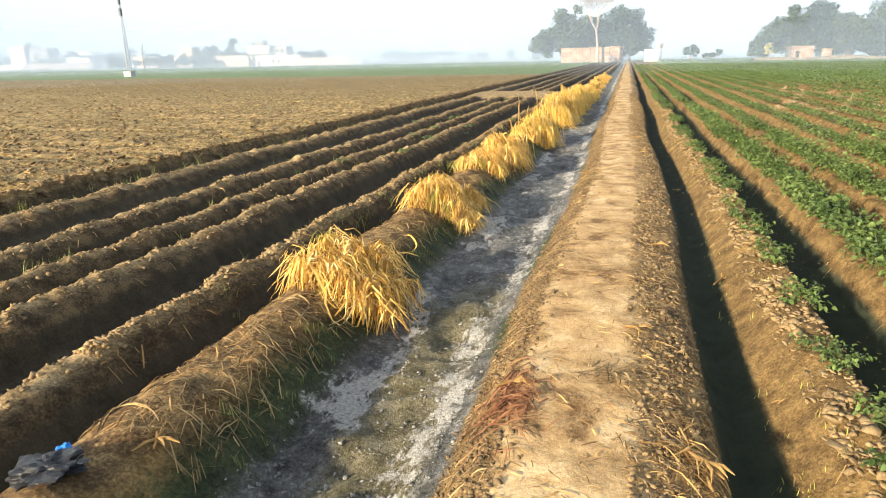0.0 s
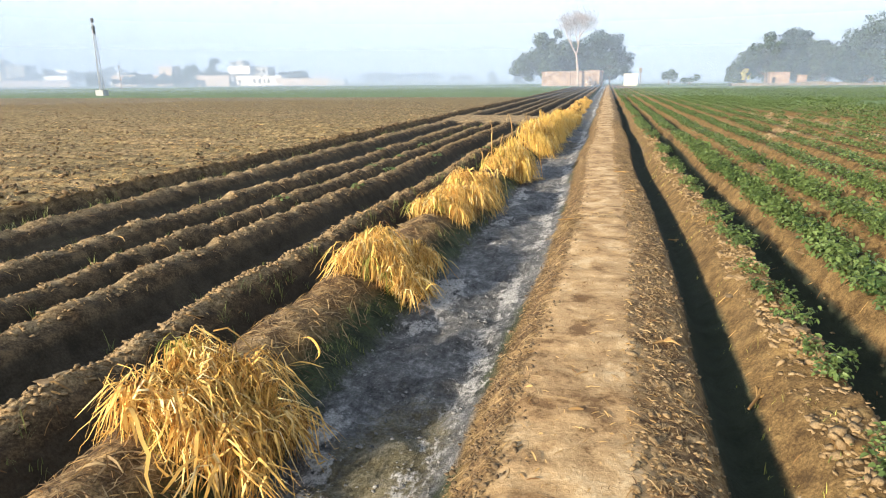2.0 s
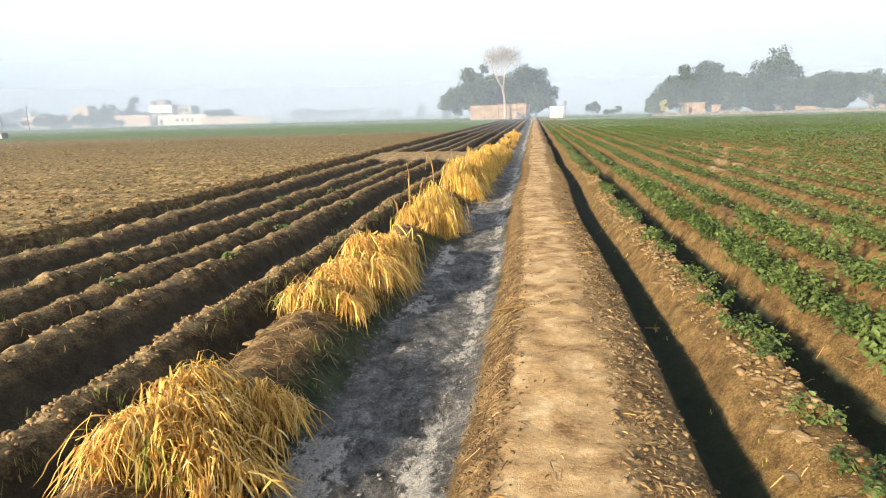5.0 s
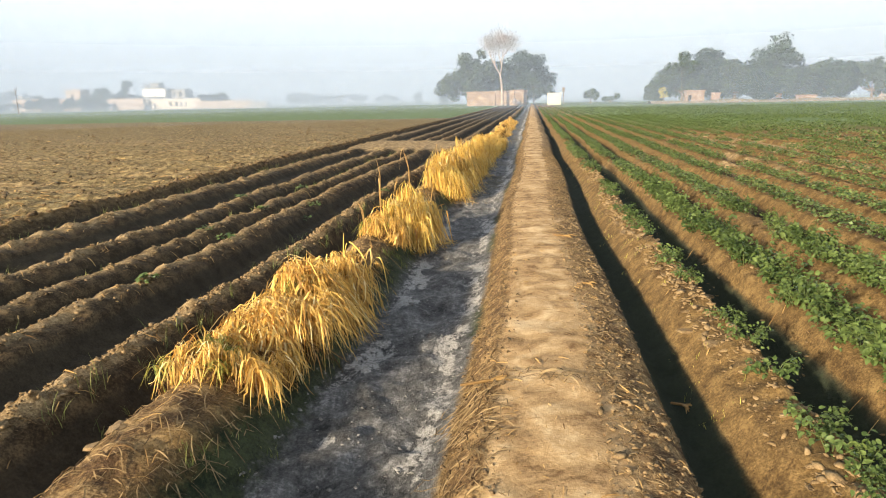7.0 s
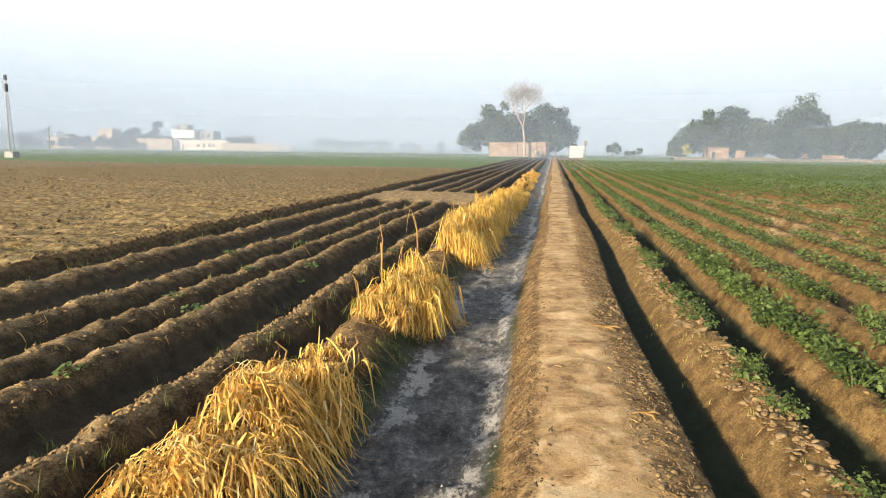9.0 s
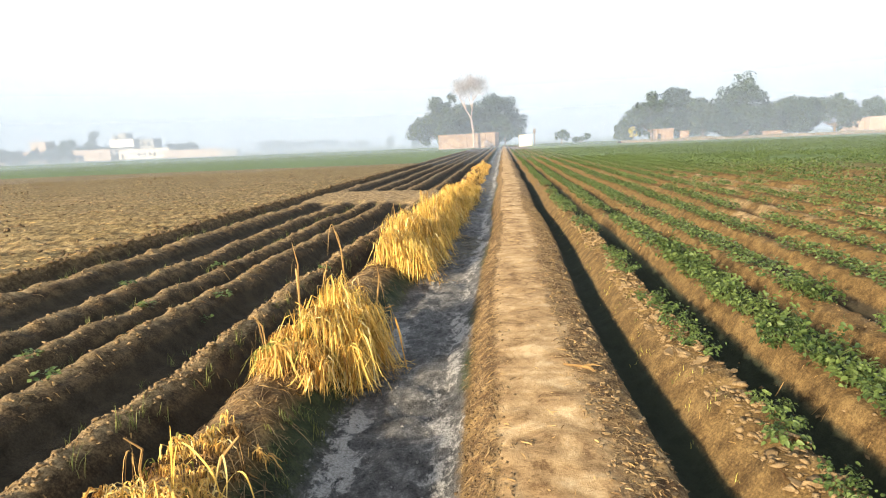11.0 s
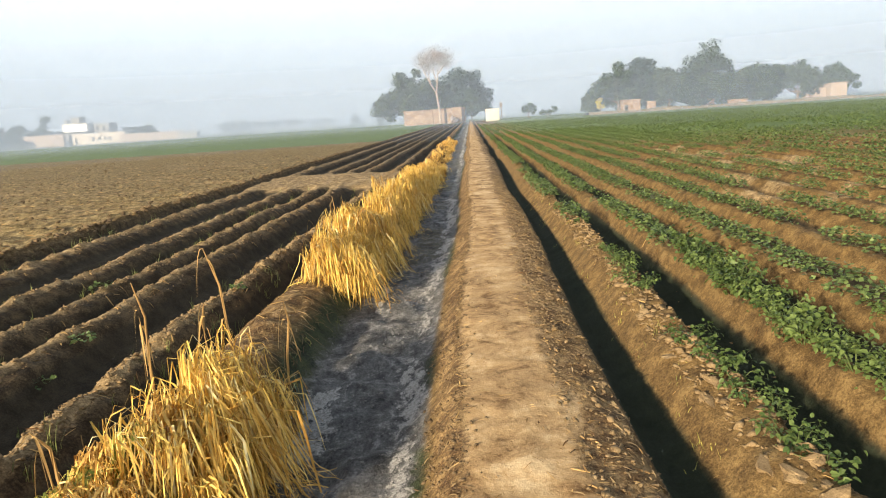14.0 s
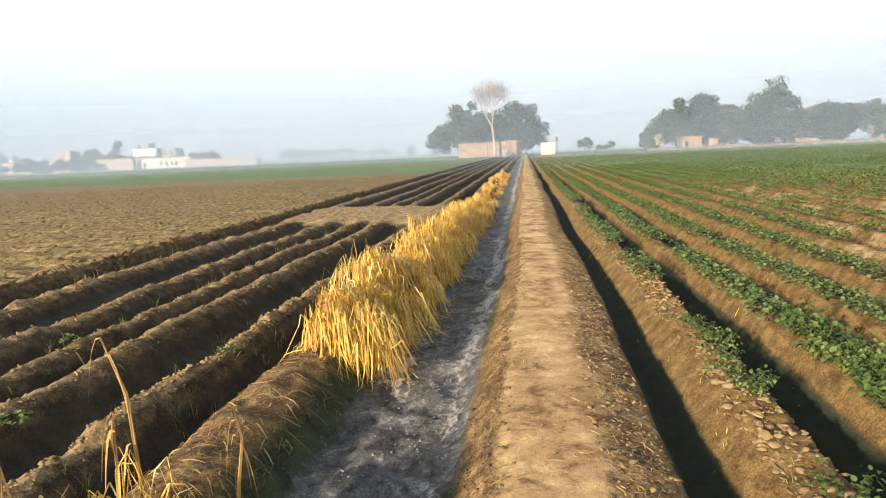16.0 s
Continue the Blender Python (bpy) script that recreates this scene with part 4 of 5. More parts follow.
VILLAGE_TREES = [(-258, 286, 12, 8), (-258, 302, 14, 10.5), (-201, 292, 20, 10.5), (-206, 284, 14, 5), (-141, 287, 8.5, 6.8), (-345, 292, 16, 9), (-292, 296, 13, 9), (-268, 300, 10, 8),
                 (-370, 330, 26, 10), (-430, 335, 30, 12), (-191, 270, 13, 5.0), (-200, 269, 15, 5.6), (-211, 269, 15, 5.6), (-222, 270, 13, 4.8), (-190, 288, 15, 8.5), (-183, 296, 12, 7.5), (-236, 292, 14, 7), (-150, 292, 10, 6), (-300, 284, 12, 5.5), (-246, 278, 9, 4.5)]
for i, (x, y, w, h) in enumerate(VILLAGE_TREES):
    tree("village_tree", "rounded green tree among the village houses", x, y, h, random_lobes(w * 1.15, 0.4, h * 1.1, 4, 60 + i), 0.7, 3200, seed=60 + i, trunk=0.35)
tree("palm_like_tree", "tall thin tree behind the village houses", -200.5, 309, 14, [(0, 0, 12, 2.2), (1.6, 0, 12.8, 1.4), (-1, 0, 9, 1.8)], 0.6, 700, seed=80, trunk=0.25)
for i, (x, y, w, h) in enumerate([(-152, 420, 22, 9.8), (-118, 420, 28, 8.4), (-69, 400, 5, 7.2), (-40, 300, 6, 8.5), (-135, 425, 24, 8), (-95, 430, 18, 7)]):
    tree("misty_tree", "distant tree dim in the mist", x, y, h, random_lobes(w, 0.5, h, 4, 90 + i), 0.9, 1200, seed=90 + i, trunk=0.35)

RIGHT_TREES = [(29.3, 172, 4.0, 5.4), (33.0, 158, 10.5, 10.7), (39.8, 160, 8.5, 11.9), (44.5, 159, 8.5, 9.6), (52.3, 157, 11.5, 14.2), (47.0, 153, 7.5, 7.0), (58.5, 160, 6, 8.2),
               (65.5, 165, 10.5, 9.8), (70.5, 170, 8, 10.0), (78, 170, 13, 10.2), (104, 200, 8.5, 9.4)]
for i, (x, y, w, h) in enumerate(RIGHT_TREES):
    tree("grove_tree", "bushy grey-green tree in the grove beyond the potato field", x, y, h, random_lobes(w * 1.05, (0.7 if i % 2 else 0.4) if h > 8 else 0.3, h * 1.07, 4, 120 + i), 0.45, 6500, mat=(M_TREE, M_TREE_OLIVE, M_TREE_DARK)[(i * 2 + 1) % 3], seed=120 + i, trunk=0.35)
tree("yellow_bush", "small yellow-leaved bush beside the grove", 29.4, 160, 3.9, [(0, 0, 2.7, 1.0), (0.2, 0, 1.8, 0.9)], 0.3, 700, mat=M_YELLOW, seed=140, trunk=0.12)
tree("lone_bush", "dark round bush on the field edge", 15.4, 185, 4.1, [(0, 0, 2.7, 1.35), (-1.0, 0, 2.3, 1.1), (1.2, 0, 2.2, 1.2)], 0.35, 1500, seed=141, trunk=0.2)
tree("lone_bush", "low dark bush on the field edge", 20.6, 185, 2.9, [(1.6, 0, 1.9, 0.9), (0, 0, 1.2, 0.9), (-1.6, 0, 1.0, 0.7)], 0.35, 1000, seed=142, trunk=0.15)
tree("brown_bush", "reddish brown dry bush before the mud house", -4.6, 167.6, 1.9, [(0, 0, 1.0, 0.85), (0.8, 0, 0.8, 0.6)], 0.25, 700, mat=M_TREE_DRY, seed=143, trunk=0.1)


def embankment():
    bm = bmesh.new()
    n = 60
    rows = []
    for i in range(n):
        x = 25 + 100 * i / (n - 1)
        h = 0.3 + 0.5 * float(vnoise(np.array(x / 6.0), np.array(2.0)))
        rows.append([bm.verts.new((x, 149 + dy, z)) for dy, z in ((0, -0.2), (1.2, h * 0.8), (2.2, h), (4.5, h), (7, -0.2))])
    for a, b in zip(rows, rows[1:]):
        for k in range(4):
            bm.faces.new((a[k], b[k], b[k + 1], a[k + 1]))
    ob = part("embankment", bm, rough_material("pale_earth", (0.10, 0.09, 0.045), (0.30, 0.23, 0.15), 2.0), None)
    return tagged(ob, "low pale earth embankment along the field edge", "embankment", kind="structure")


embankment()


def lattice_mast():
    """Steel lattice mast on a concrete block."""
    thing = tagged(new("lattice_mast"), "slender steel lattice mast on a concrete block", "mast")
    thing.location = (-63.5, 73.3, 0)
    H = 9.5
    legs = [(math.cos(a), math.sin(a)) for a in (0.5, 2.6, 4.7)]

    def leg_at(i, z):
        w = 0.36 * (1 - 0.7 * z / H)
        return Vector((legs[i][0] * w - 0.06 * z * 0, legs[i][1] * w, z))
    for i in range(3):
        bm = bmesh.new()
        tube_into(bm, [leg_at(i, 0.4), leg_at(i, 5), leg_at(i, H - 0.6)], [0.032, 0.03, 0.025], 5)
        part("leg", bm, M_STEEL, thing)
    bm = bmesh.new()
    for k in range(19):
        z = 0.6 + k * 0.43
        for i in range(3):
            tube_into(bm, [leg_at(i, z), leg_at((i + 1) % 3, z + 0.43)], [0.018, 0.018], 4)
    part("bracing", bm, M_STEEL, thing)
    part("base_block", box_bm(-0.6, 0.6, -0.5, 0.5, -0.2, 0.7, 0.04), M_GREY, thing, "pale concrete block")
    part("antenna", box_bm(-0.16, 0.16, -0.16, 0.16, H - 1.9, H - 1.0, 0.03), M_OPENING, thing, "dark antenna box")
    part("lamp", box_bm(-0.14, 0.14, -0.14, 0.14, H - 0.55, H, 0.03), M_OPENING, thing)


lattice_mast()


def field_post(x, y, h, label, mat, thick=1.0):
    bm = bmesh.new()
    tube_into(bm, [(0, 0, -0.3), (0.03, 0, h * 0.6), (0.0, 0, h)], [0.12 * thick, 0.1 * thick, 0.08 * thick], 6)
    thing = tagged(new("field_post"), label, "post")
    thing.location = (x, y, 0)
    part("shaft", bm, mat, thing)
    return thing


p = field_post(7.5, 170.5, 3.6, "dark post with a bushy top beside the pump hut", M_BARK)
part("top", box_bm(-0.35, 0.35, -0.3, 0.3, 3.0, 4.2, 0.12), M_BARK, p)
p = field_post(52.2, 156, 8.4, "pale power pole before the grove", M_GREY, 0.55)
part("crossarm", box_bm(-0.7, 0.7, -0.04, 0.04, 7.85, 7.95, 0.02), M_GREY, p)
p = field_post(-125, 150, 6.0, "crooked dead tree post in the green field", M_BARK)
bm = bmesh.new()
tube_into(bm, [(0, 0, 5.2), (0.5, 0, 6.0), (0.45, 0, 7.0)], [0.1, 0.08, 0.05], 5)
tube_into(bm, [(0, 0, 5.4), (-0.4, 0, 6.3)], [0.08, 0.05], 5)
part("branch", bm, M_BARK, p)


# ---------------------------------------------------------------- loose soil, straw and weeds
ICO = bmesh.new()
bmesh.ops.create_icosphere(ICO, subdivisions=1, radius=1.0)
ICO_V = np.array([v.co[:] for v in ICO.verts])
ICO_F = np.array([[v.index for v in f.verts] for f in ICO.faces])
ICO.free()
OCTA_V = np.array([(1, 0, 0), (0, 1, 0), (-1, 0, 0), (0, -1, 0), (0, 0, 1), (0, 0, -1)]) * 1.15
OCTA_F = np.array([(0, 1, 4), (1, 2, 4), (2, 3, 4), (3, 0, 4), (1, 0, 5), (2, 1, 5), (3, 2, 5), (0, 3, 5)])


def clods(name, x, y, size, mat, label, seed, sink=0.3):
    """Many loose crumbs of soil, joined."""
    seen = size > 0.0004 * (y - 9)
    small = size < 0.008 + 0.0012 * np.maximum(y - 4, 0)
    if (seen & small).any() and (seen & ~small).any():
        for sel, v, f in ((seen & small, OCTA_V, OCTA_F), (seen & ~small, ICO_V, ICO_F)):
            crumbs(name, x[sel], y[sel], size[sel], mat, label, seed, sink, v, f)
    else:
        crumbs(name, x[seen], y[seen], size[seen], mat, label, seed, sink, ICO_V, ICO_F)


def crumbs(name, x, y, size, mat, label, seed, sink, unit_v, unit_f):
    r = np.random.default_rng(seed)
    n = len(x)
    v = unit_v[None] * (1 + r.uniform(-0.48, 0.48, (n, len(unit_v), 1))) * (size[:, None, None] * r.uniform(0.6, 1.25, (n, 1, 3)) * np.array([1.15, 1, 0.48]))
    v = turned(v, r.uniform(0, 6.28, n), r.normal(0, 0.3, n), r.normal(0, 0.3, n))
    v = v + np.stack([x, y, ground(x, y) + size * (0.6 - sink)], -1)[:, None]
    f = (np.arange(n) * len(unit_v))[:, None, None] + unit_f[None]
    return tagged(new(name, mesh_from(name, v, f.reshape(-1, 3), [mat])), label, "soil crumbs", kind="stuff")


def strewn(n, seed, y_lo, y_hi, x_lo, x_hi, bias=1.5):
    """Places in a strip, more of them near the start of the walk's ground."""
    r = np.random.default_rng(seed)
    y = y_lo + (y_hi - y_lo) * r.random(n) ** bias
    x = r.uniform(x_lo, x_hi, n)
    return x - wander(x, y), y, r


parts_x, parts_y = [], []
for c in (-6.12, -4.95, -4.23, -3.64, -2.7):
    x, y, r = strewn(3200 if c < -2.8 else 6500, int(-c * 100), 2.5, 34, c - 0.14, c + 0.04)
    parts_x.append(x), parts_y.append(y)
x, y = np.concatenate(parts_x), np.concatenate(parts_y)
keep = ~((x < -2.9) & (y + 0.25 * x > 24.5) & (y + 0.25 * x < 30))
x, y = x[keep], y[keep]
clods("soil_crumbs", x, y, 0.003 + 0.02 * np.random.default_rng(1).random(len(x)) ** 3.2, M_CLOD, "loose brown crumbs on the furrow crests", 301)
x, y, r = strewn(5600, 311, 1.6, 26, 0.12, 0.5)
clods("soil_crumbs", x, y, 0.003 + 0.013 * r.random(len(x)) ** 3, M_CLOD, "loose pale crumbs along the path edge", 302)
x, y, r = strewn(6500, 312, 1.6, 26, -0.62, -0.4)
x = x + np.abs(r.normal(0, 0.06, len(x)))
clods("soil_crumbs", x, y, 0.003 + 0.012 * r.random(len(x)) ** 2, M_CLOD_DARK, "brown crumbs along the ditch edge", 303)
x, y, r = strewn(5200, 313, 1.8, 30, 0.88, 1.22)
clods("soil_crumbs", x, y, 0.003 + 0.015 * r.random(len(x)) ** 2.6, M_CLOD, "pale crumbs on the potato ridge", 304)
x, y, r = strewn(2600, 318, 1.8, 24, 0.9, 1.22, 1.25)
x = x[vnoise(y / 0.8 + 4, x * 0 + 3) > 0.35]
y = y[vnoise(y / 0.8 + 4, y * 0 + 3) > 0.35]
clods("soil_flakes", x, y, 0.011 + 0.024 * r.random(len(x)) ** 1.8, M_CLOD, "pale crusted flakes of soil on the potato ridge", 319, 0.42)
x, y, r = strewn(1700, 320, 1.7, 22, 0.12, 0.46, 1.3)
clods("soil_flakes", x, y, 0.006 + 0.018 * r.random(len(x)) ** 2.4, M_CLOD, "pale crusted flakes along the path shoulder", 321, 0.42)
x, y, r = strewn(800, 324, 5, 45, -7.25, -6.95, 1.2)
clods("soil_flakes", x, y, 0.015 + 0.05 * r.random(len(x)) ** 2, M_CLOD_DARK, "dark lumps along the edge of the tilled field", 325, 0.35)
x, y, r = strewn(700, 322, 1.8, 22, -2.86, -2.7, 1.3)
clods("soil_flakes", x, y, 0.009 + 0.02 * r.random(len(x)) ** 2, M_CLOD, "pale crusted lumps on the furrow crest", 323, 0.4)
x, y, r = strewn(2600, 314, 3, 30, 1.45, 4.4)
clods("soil_crumbs", x, y, 0.004 + 0.014 * r.random(len(x)) ** 2.5, M_CLOD, "pale crumbs between the potato rows", 305)
x, y, r = strewn(4200, 315, 1.6, 20, -1.5, -0.6)
clods("soil_crumbs", x, y, 0.003 + 0.010 * r.random(len(x)) ** 2, rough_material("grey_mud_crumb", (0.05, 0.048, 0.045), (0.34, 0.33, 0.31), 0.05), "grey mud crumbs in the ditch", 306)
r = np.random.default_rng(316)
y = 5 + 50 * r.random(13000) ** 1.4
x = -7.25 - r.random(13000) * (y * 1.15 + 2)
clods("soil_crumbs", x, y, 0.012 + 0.045 * r.random(13000) ** 2.5, M_CLOD_DARK, "brown clods on the tilled field", 307)
sel = r.random(13000) < 0.35
clods("soil_crumbs", x[sel] + 0.4, y[sel] + 0.2, 0.01 + 0.03 * r.random(sel.sum()) ** 2, M_CLOD, "pale clods on the tilled field", 308)
r = np.random.default_rng(317)
x, y = r.uniform(3.2, 14, 14000), r.uniform(13, 48, 14000)
keep = bare_patch(x, y) > 0.4
x, y = x[keep], y[keep]
clods("soil_crumbs", x, y, 0.008 + 0.026 * r.random(len(x)) ** 2.5, M_CLOD, "dry pale lumps on the bare ridges", 309)

# larger clods that lie singly
CLOD_MESH = []
for i in range(5):
    bm = bmesh.new()
    bmesh.ops.create_icosphere(bm, subdivisions=2, radius=1.0)
    rr = random.Random(70 + i)
    for v in bm.verts:
        n = noise.noise(v.co * 1.9 + Vector((i * 7, 0, 0)))
        k = 1 + 0.8 * n + rr.uniform(-0.42, 0.42)
        v.co = Vector((v.co.x * 1.2 * k, v.co.y * 0.75 * k, max(-0.3, min(0.2, v.co.z * 0.4 * k))))
    me = bpy.data.meshes.new("soil_clod")
    bm.to_mesh(me)
    bm.free()
    me.materials.append(M_CLOD)
    CLOD_MESH.append(me)
r = np.random.default_rng(330)
HEAPS = (2.6, 4.4, 6.2, 9.35, 10.1, 10.8, 12.1, 12.7, 13.4, 14.7, 17.0)          # where clods gather on the first ridge
for i in range(250):
    where = i % 6
    if where < 4:
        y = HEAPS[i % len(HEAPS)] + float(r.normal(0, 0.35)) if i % 3 == 0 else float(1.9 + 17 * r.random() ** 1.2)
        x = r.uniform(0.9, 1.2)
    elif where == 4:
        y, x = float(2.0 + 20 * r.random() ** 1.3), r.uniform(0.28, 0.44)
    else:
        y, x = float(3.0 + 18 * r.random() ** 1.3), r.uniform(-2.84, -2.72)
    x -= float(wander(np.array(x), np.array(y)))
    s_ = (0.014 + 0.026 * r.random() if i % 3 == 0 else 0.01 + 0.026 * r.random() ** 2) if where < 4 else r.uniform(0.012, 0.024)
    ob = new("soil_clod", CLOD_MESH[i % 5])
    ob.matrix_world = pose(x, y, float(ground(x, y)) + s_ * 0.22, r.uniform(-24, 24), r.uniform(-24, 24), r.uniform(0, 360)) @ Matrix.Scale(s_, 4)
    tagged(ob, "dry crumbly clod of pale brown soil", "clod", "loose clods")


for i, (x, y, s_) in enumerate([(0.9, 9.46, 0.05), (0.97, 9.14, 0.045), (0.88, 12.45, 0.055), (0.94, 12.33, 0.05), (0.88, 13.73, 0.04), (1.16, 5.74, 0.05), (0.87, 6.38, 0.04), (0.92, 6.69, 0.035), (1.0, 5.48, 0.04),
                               (1.03, 5.5, 0.03), (0.95, 5.43, 0.03), (1.68, 7.63, 0.035), (-2.8, 3.94, 0.045), (-2.77, 4.03, 0.04), (-2.07, 7.69, 0.05), (-2.09, 7.56, 0.045)]):
    ob = new("soil_clod", CLOD_MESH[i % 5])
    ob.matrix_world = pose(x, y, float(ground(x, y)) + s_ * 0.25, 6 * (i % 3), -5 * (i % 4), 47 * i) @ Matrix.Scale(s_, 4)
    tagged(ob, "large pale crusted clod of dry soil", "clod", "loose clods")


def litter(name, x, y, length, mat, label, seed, width=0.0045, along=None, lift=0.006):
    """Loose bits of straw lying on the soil."""
    r = np.random.default_rng(seed)
    n = len(x)
    a = r.uniform(0, 6.28, n) if along is None else along + r.normal(0, 0.35, n)
    t = np.linspace(-0.5, 0.5, 4)
    bend = r.normal(0, 0.03, n)
    px = x[:, None] + length[:, None] * (np.cos(a)[:, None] * t - np.sin(a)[:, None] * bend[:, None] * (t ** 2) * 4)
    py = y[:, None] + length[:, None] * (np.sin(a)[:, None] * t + np.cos(a)[:, None] * bend[:, None] * (t ** 2) * 4)
    pz = ground(px, py) + lift + 0.012 * r.random((n, 1)) * np.array([0.3, 1, 0.8, 0.2]) * (length[:, None] / 0.1)
    side = np.stack([-np.sin(a), np.cos(a), r.normal(0, 0.5, n)], -1)[:, None]
    v, f = ribbons(np.stack([px, py, pz], -1), width * r.uniform(0.6, 1.6, n)[:, None] * np.array([0.7, 1, 1, 0.5]), side)
    return tagged(new(name, mesh_from(name, v, f, [mat])), label, "straw litter", kind="stuff")


x, y, r = strewn(3000, 341, 1.6, 24, -0.62, -0.42)
x = x + np.abs(r.normal(0, 0.09, len(x)))
litter("straw_litter", x, y, 0.015 + 0.075 * r.random(len(x)) ** 2, M_LITTER, "brown straw along the ditch edge of the path", 351, 0.0036)
x, y, r = strewn(7500, 342, 1.6, 26, 0.25, 0.47)
x = x - np.abs(r.normal(0, 0.09, len(x)))
litter("straw_litter", x, y, 0.012 + 0.06 * r.random(len(x)) ** 2, M_LITTER, "dull straw along the path shoulder", 352, 0.0034)
x, y, r = strewn(2200, 348, 1.6, 24, 0.1, 0.46)
litter("straw_litter", x, y, 0.012 + 0.07 * r.random(len(x)) ** 2.2, M_STRAW_DULL, "golden straw bits along the path shoulder", 349, 0.0036)
x, y, r = strewn(2600, 343, 1.6, 24, -0.42, 0.45)
litter("straw_litter", x, y, 0.015 + 0.07 * r.random(len(x)) ** 2, M_STRAW_DULL, "golden straw bits on the path", 353, 0.0038)
x, y, r = strewn(8000, 344, 1.8, 30, -2.18, -1.55, 1.2)
litter("straw_litter", x, y, 0.03 + 0.13 * r.random(len(x)) ** 1.4, M_LITTER, "matted brown straw on the bank", 354, 0.004)
x, y, r = strewn(1600, 345, 1.8, 30, -2.15, -1.7, 1.2)
litter("straw_litter", x, y, 0.03 + 0.13 * r.random(len(x)) ** 1.5, M_STRAW_DULL, "golden straw on the bank", 355, 0.004, None, 0.01)
x, y, r = strewn(700, 346, 2, 24, 0.75, 2.6)
litter("straw_litter", x, y, 0.02 + 0.06 * r.random(len(x)) ** 2, M_STRAW_DULL, "straw bits on the potato ridges", 356)
parts_x, parts_y = [], []
for c in (-6.13, -4.98, -4.26, -3.67, -2.71):
    x, y, r = strewn(420, int(2000 - c * 100), 2.5, 26, c - 0.14, c + 0.14, 1.3)
    parts_x.append(x), parts_y.append(y)
x, y = np.concatenate(parts_x), np.concatenate(parts_y)
litter("straw_litter", x, y, 0.02 + 0.1 * np.random.default_rng(9).random(len(x)) ** 2, M_STRAW_DULL, "dry grass bits on the furrow crests", 358, 0.006)
r = np.random.default_rng(347)
y = 6 + 40 * r.random(14000) ** 1.3
y = np.round(y / 0.8) * 0.8 + r.normal(0, 0.07, 14000)
x = -7.3 - r.random(14000) * (y * 1.15 + 2)
y = y + 0.02 * (x + 7)
litter("straw_litter", x, y, 0.03 + 0.16 * r.random(14000) ** 2, M_STRAW_DULL, "lines of short stubble on the tilled field", 357, 0.011, 0.0, 0.01)


def sprigs(name, x, y, height, per, mat, label, seed):
    """Small upright tufts of grass."""
    r = np.random.default_rng(seed)
    x, y, height = np.repeat(x, per), np.repeat(y, per), np.repeat(height, per)
    n = len(x)
    x, y = x + r.normal(0, 0.02, n), y + r.normal(0, 0.02, n)
    a, lean, h = r.uniform(0, 6.28, n), r.uniform(0.1, 0.8, n), height * r.uniform(0.4, 1.1, n)
    t = np.linspace(0, 1, 4)
    px = x[:, None] + np.cos(a)[:, None] * (lean * h)[:, None] * t ** 1.7
    py = y[:, None] + np.sin(a)[:, None] * (lean * h)[:, None] * t ** 1.7
    pz = ground(x, y)[:, None] - 0.005 + h[:, None] * (t - 0.25 * lean[:, None] * t * t)
    side = np.stack([-np.sin(a), np.cos(a), a * 0], -1)[:, None]
    v, f = ribbons(np.stack([px, py, pz], -1), 0.004 * np.array([0.8, 1, 0.8, 0.1])[None] * np.ones((n, 1)), side)
    return tagged(new(name, mesh_from(name, v, f, [mat])), label, "weeds", kind="stuff")


xs_, ys_ = [], []
for c in (-6.75, -6.35, -5.3, -4.45, -3.95, -3.2, -2.55):
    x, y, r = strewn(120, int(900 - c * 10), 3.5, 26, c - 0.12, c + 0.12, 1.2)
    xs_.append(x), ys_.append(y)
x, y = np.concatenate(xs_), np.concatenate(ys_)
sprigs("weed_sprigs", x, y, np.random.default_rng(4).uniform(0.05, 0.19, len(x)), 7, M_GRASS, "small green grass sprigs in the furrows", 361)
x, y, r = strewn(160, 362, 2, 20, -1.68, -1.45, 1.2)
sprigs("weed_sprigs", x, y, r.uniform(0.03, 0.09, len(x)), 9, M_GRASS, "short green grass at the foot of the bank", 363)
x, y, r = strewn(130, 364, 2, 22, 0.7, 0.98, 1.2)
sprigs("weed_sprigs", x, y, r.uniform(0.03, 0.07, len(x)), 4, M_STRAW_GREEN, "thin dry sprigs on the potato ridge", 365)

def crumpled(name, x, y, sx, sy, sz, mat, label, category, seed, rough=0.5):
    """A crumpled bag or scrap lying on the bank."""
    bm = bmesh.new()
    bmesh.ops.create_icosphere(bm, subdivisions=4, radius=1.0)
    for v in bm.verts:
        n = noise.fractal(v.co * 1.6 + Vector((seed, 0, 0)), 0.8, 2.2, 5)
        ridge = abs(noise.noise(v.co * 3.3 + Vector((0, seed, 0))))
        k = 1 + rough * n - 0.35 * ridge
        v.co = Vector((v.co.x * sx * k, v.co.y * sy * k, max(v.co.z, -0.4) * sz * k))
    ob = part(name, bm, mat, None)
    ob.location = (x, y, float(ground(x, y)) + sz * 0.25)
    ob.rotation_euler = (0.1, 0.15, seed)
    return tagged(ob, label, category)


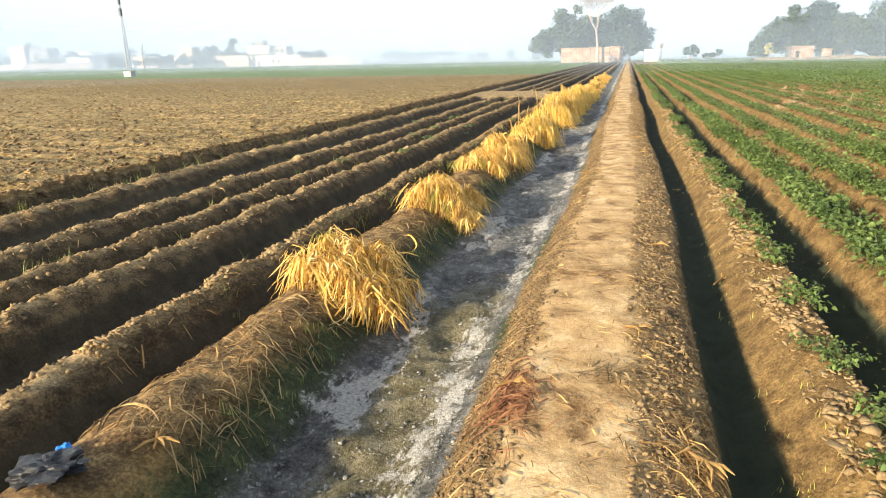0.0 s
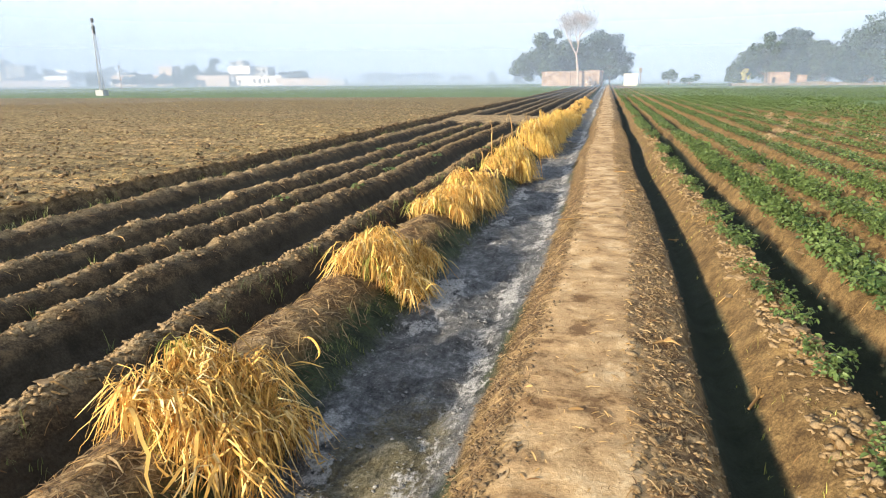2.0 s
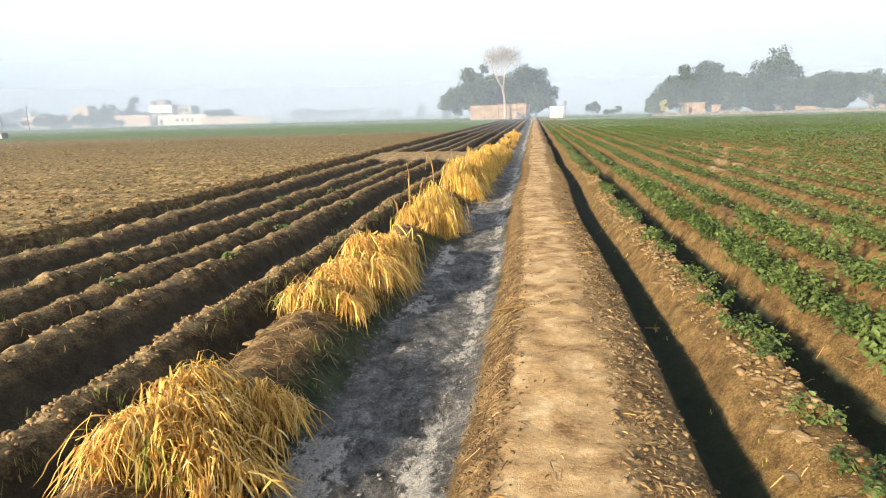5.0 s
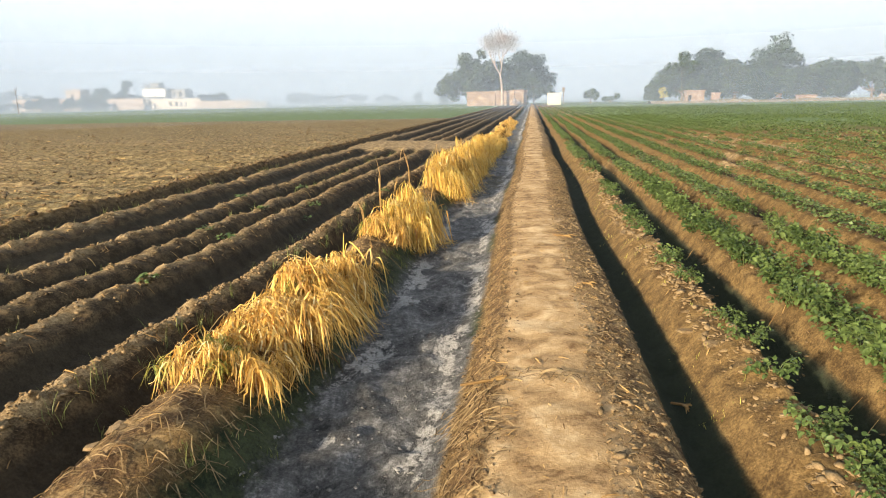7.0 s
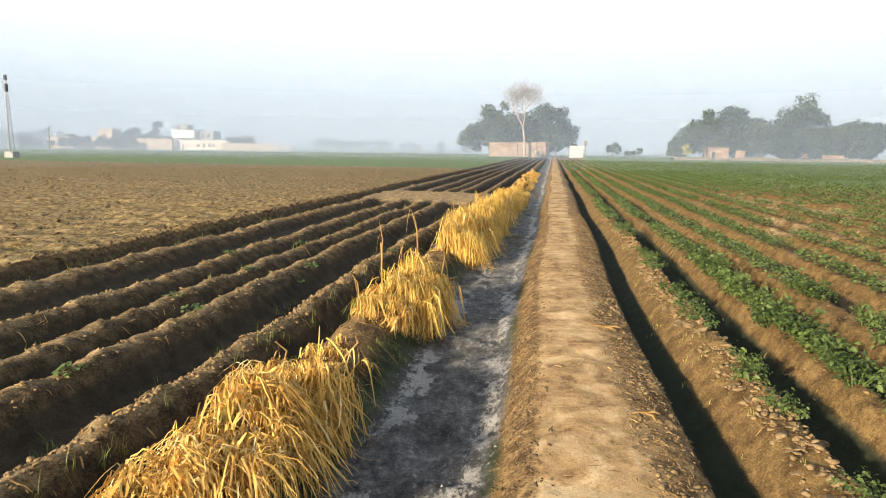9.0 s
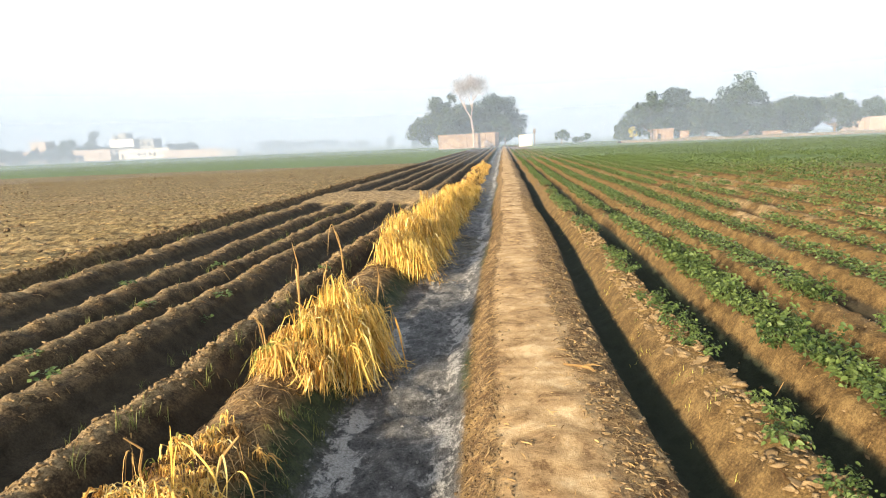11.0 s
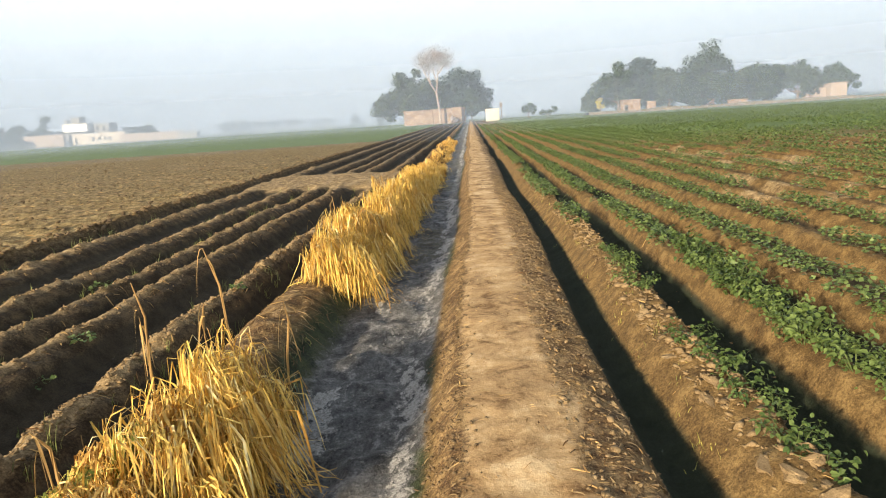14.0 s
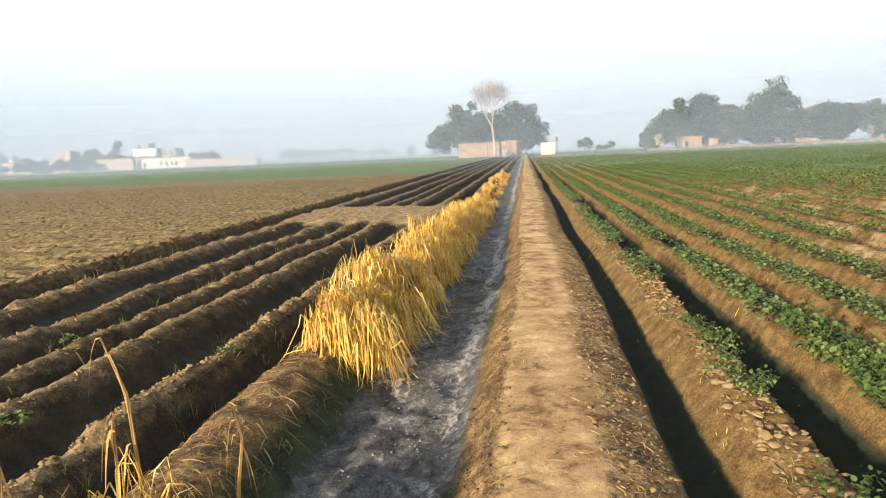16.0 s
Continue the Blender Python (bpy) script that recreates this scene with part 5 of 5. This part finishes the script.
crumpled("plastic_bag", -1.93, 1.52, 0.16, 0.11, 0.05, M_BLACK, "crumpled black plastic bag on the bank", "plastic bag", 3)
crumpled("plastic_scrap", -1.98, 1.63, 0.045, 0.03, 0.03, M_BLUE, "crumpled bright blue plastic scrap on the bank", "plastic scrap", 5)
crumpled("paper_scrap", -2.17, 1.56, 0.035, 0.03, 0.018, M_PAPER, "crumpled white scrap on the bank", "scrap", 7)
crumpled("paper_scrap", -2.02, 1.55, 0.02, 0.014, 0.014, M_PAPER, "small white scrap beside the black bag", "scrap", 8)


def fallen_stick(x, y, length, turn, seed, mat=M_STRAW_DULL):
    """A split piece of stalk lying on the path."""
    r = random.Random(seed)
    thing = tagged(new("fallen_stalk"), "split pale stalk lying on the path edge", "stalk", "fallen stalks")
    thing.location = (x, y, float(ground(x, y)) + 0.008)
    thing.rotation_euler = (0, 0, turn)
    bm = bmesh.new()
    tube_into(bm, [(-length / 2, 0, 0.004), (0, 0.01, 0.012), (length / 2, 0, 0.004)], [0.007, 0.009, 0.004], 6)
    part("stem", bm, mat, thing)
    for k in range(3):
        bm = bmesh.new()
        a = r.uniform(-0.5, 0.5)
        tube_into(bm, [(0, 0.01, 0.01), (length * 0.3, 0.01 + a * 0.1, 0.022), (length * 0.5, a * 0.2, 0.008)], [0.006, 0.007, 0.002], 5)
        part("leaf_strip", bm, mat, thing)
    return thing


for i, (x, y, l, t) in enumerate([(0.18, 12.03, 0.24, -0.6), (0.35, 2.18, 0.2, -0.9), (-0.38, 8.35, 0.3, 0.3), (0.3, 5.1, 0.14, 0.4), (0.12, 3.3, 0.13, -0.5), (-0.42, 2.6, 0.16, 0.5), (0.28, 10.2, 0.15, -0.3), (-1.72, 1.82, 0.12, -1.0), (0.77, 4.86, 0.28, 1.0), (0.7, 8.7, 0.13, -0.7)]):
    fallen_stick(x, y, l, t, 600 + i)


def straw_heap(x, y, sx, sy, n, mat, label, seed):
    """A small heap of trodden straw."""
    r = np.random.default_rng(seed)
    px, py = x + r.normal(0, sx, n), y + r.normal(0, sy, n)
    ob = litter("straw_heap", px, py, 0.04 + 0.12 * r.random(n), mat, label, seed, 0.0045, None, 0.015)
    return ob


straw_heap(-0.4, 2.45, 0.07, 0.16, 260, plant_material("red_brown_straw", (0.13, 0.05, 0.03), (0.36, 0.17, 0.08), 0.2, 0.7), "reddish brown straw heap on the path edge", 701)
straw_heap(0.0, 2.75, 0.06, 0.07, 70, M_LITTER, "thin straw heap on the path", 702)
straw_heap(-0.43, 8.1, 0.08, 0.3, 260, M_LITTER, "brown straw heap on the path edge", 703)
straw_heap(0.33, 2.2, 0.05, 0.1, 90, M_STRAW_DULL, "straw heap on the path shoulder", 704)
straw_heap(0.0, 8.4, 0.12, 0.05, 60, M_LITTER, "thin dark straw across the path", 705)
# ---------------------------------------------------------------- morning mist: thin veils of lit haze, thicker with distance and near the ground
def mist(radius, thickness, height):
    m = bpy.data.materials.new("mist")
    m.use_nodes = True
    nt = m.node_tree
    nt.nodes.clear()
    out = nt.nodes.new("ShaderNodeOutputMaterial")
    clear = nt.nodes.new("ShaderNodeBsdfTransparent")
    # haze painted as a pale blue veil colour, more opaque towards the ground
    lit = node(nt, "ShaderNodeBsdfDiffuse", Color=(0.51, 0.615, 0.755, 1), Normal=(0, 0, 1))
    up = node(nt, "ShaderNodeCombineXYZ", X=0.0, Y=0.0, Z=1.0)          # fixed upward normal, so the veils are lit alike all round like drops of mist
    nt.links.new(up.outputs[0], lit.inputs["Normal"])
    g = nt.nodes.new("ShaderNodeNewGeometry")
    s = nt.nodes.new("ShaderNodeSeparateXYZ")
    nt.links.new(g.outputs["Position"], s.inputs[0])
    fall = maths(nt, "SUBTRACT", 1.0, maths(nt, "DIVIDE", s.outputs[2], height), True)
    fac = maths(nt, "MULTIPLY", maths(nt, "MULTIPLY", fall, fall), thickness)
    mx = nt.nodes.new("ShaderNodeMixShader")
    nt.links.new(fac, mx.inputs[0])
    nt.links.new(clear.outputs[0], mx.inputs[1])
    nt.links.new(lit.outputs[0], mx.inputs[2])
    nt.links.new(mx.outputs[0], out.inputs[0])
    n = 72
    a = np.linspace(0, 2 * np.pi, n, endpoint=False)
    ring = np.stack([radius * np.cos(a), radius * np.sin(a)], -1)
    v = np.concatenate([np.c_[ring, np.full(n, -1.0)], np.c_[ring * (radius + height) / radius, np.full(n, height)]])
    i = np.arange(n)
    f = np.stack([i, (i + 1) % n, (i + 1) % n + n, i + n], -1)
    me = mesh_from("mist", v, f, [m])
    me.shade_smooth()
    ob = new("backdrop_mist", me)
    ob.visible_shadow = False
    return tagged(ob, "thin pale morning mist over the fields", "mist", kind="structure")


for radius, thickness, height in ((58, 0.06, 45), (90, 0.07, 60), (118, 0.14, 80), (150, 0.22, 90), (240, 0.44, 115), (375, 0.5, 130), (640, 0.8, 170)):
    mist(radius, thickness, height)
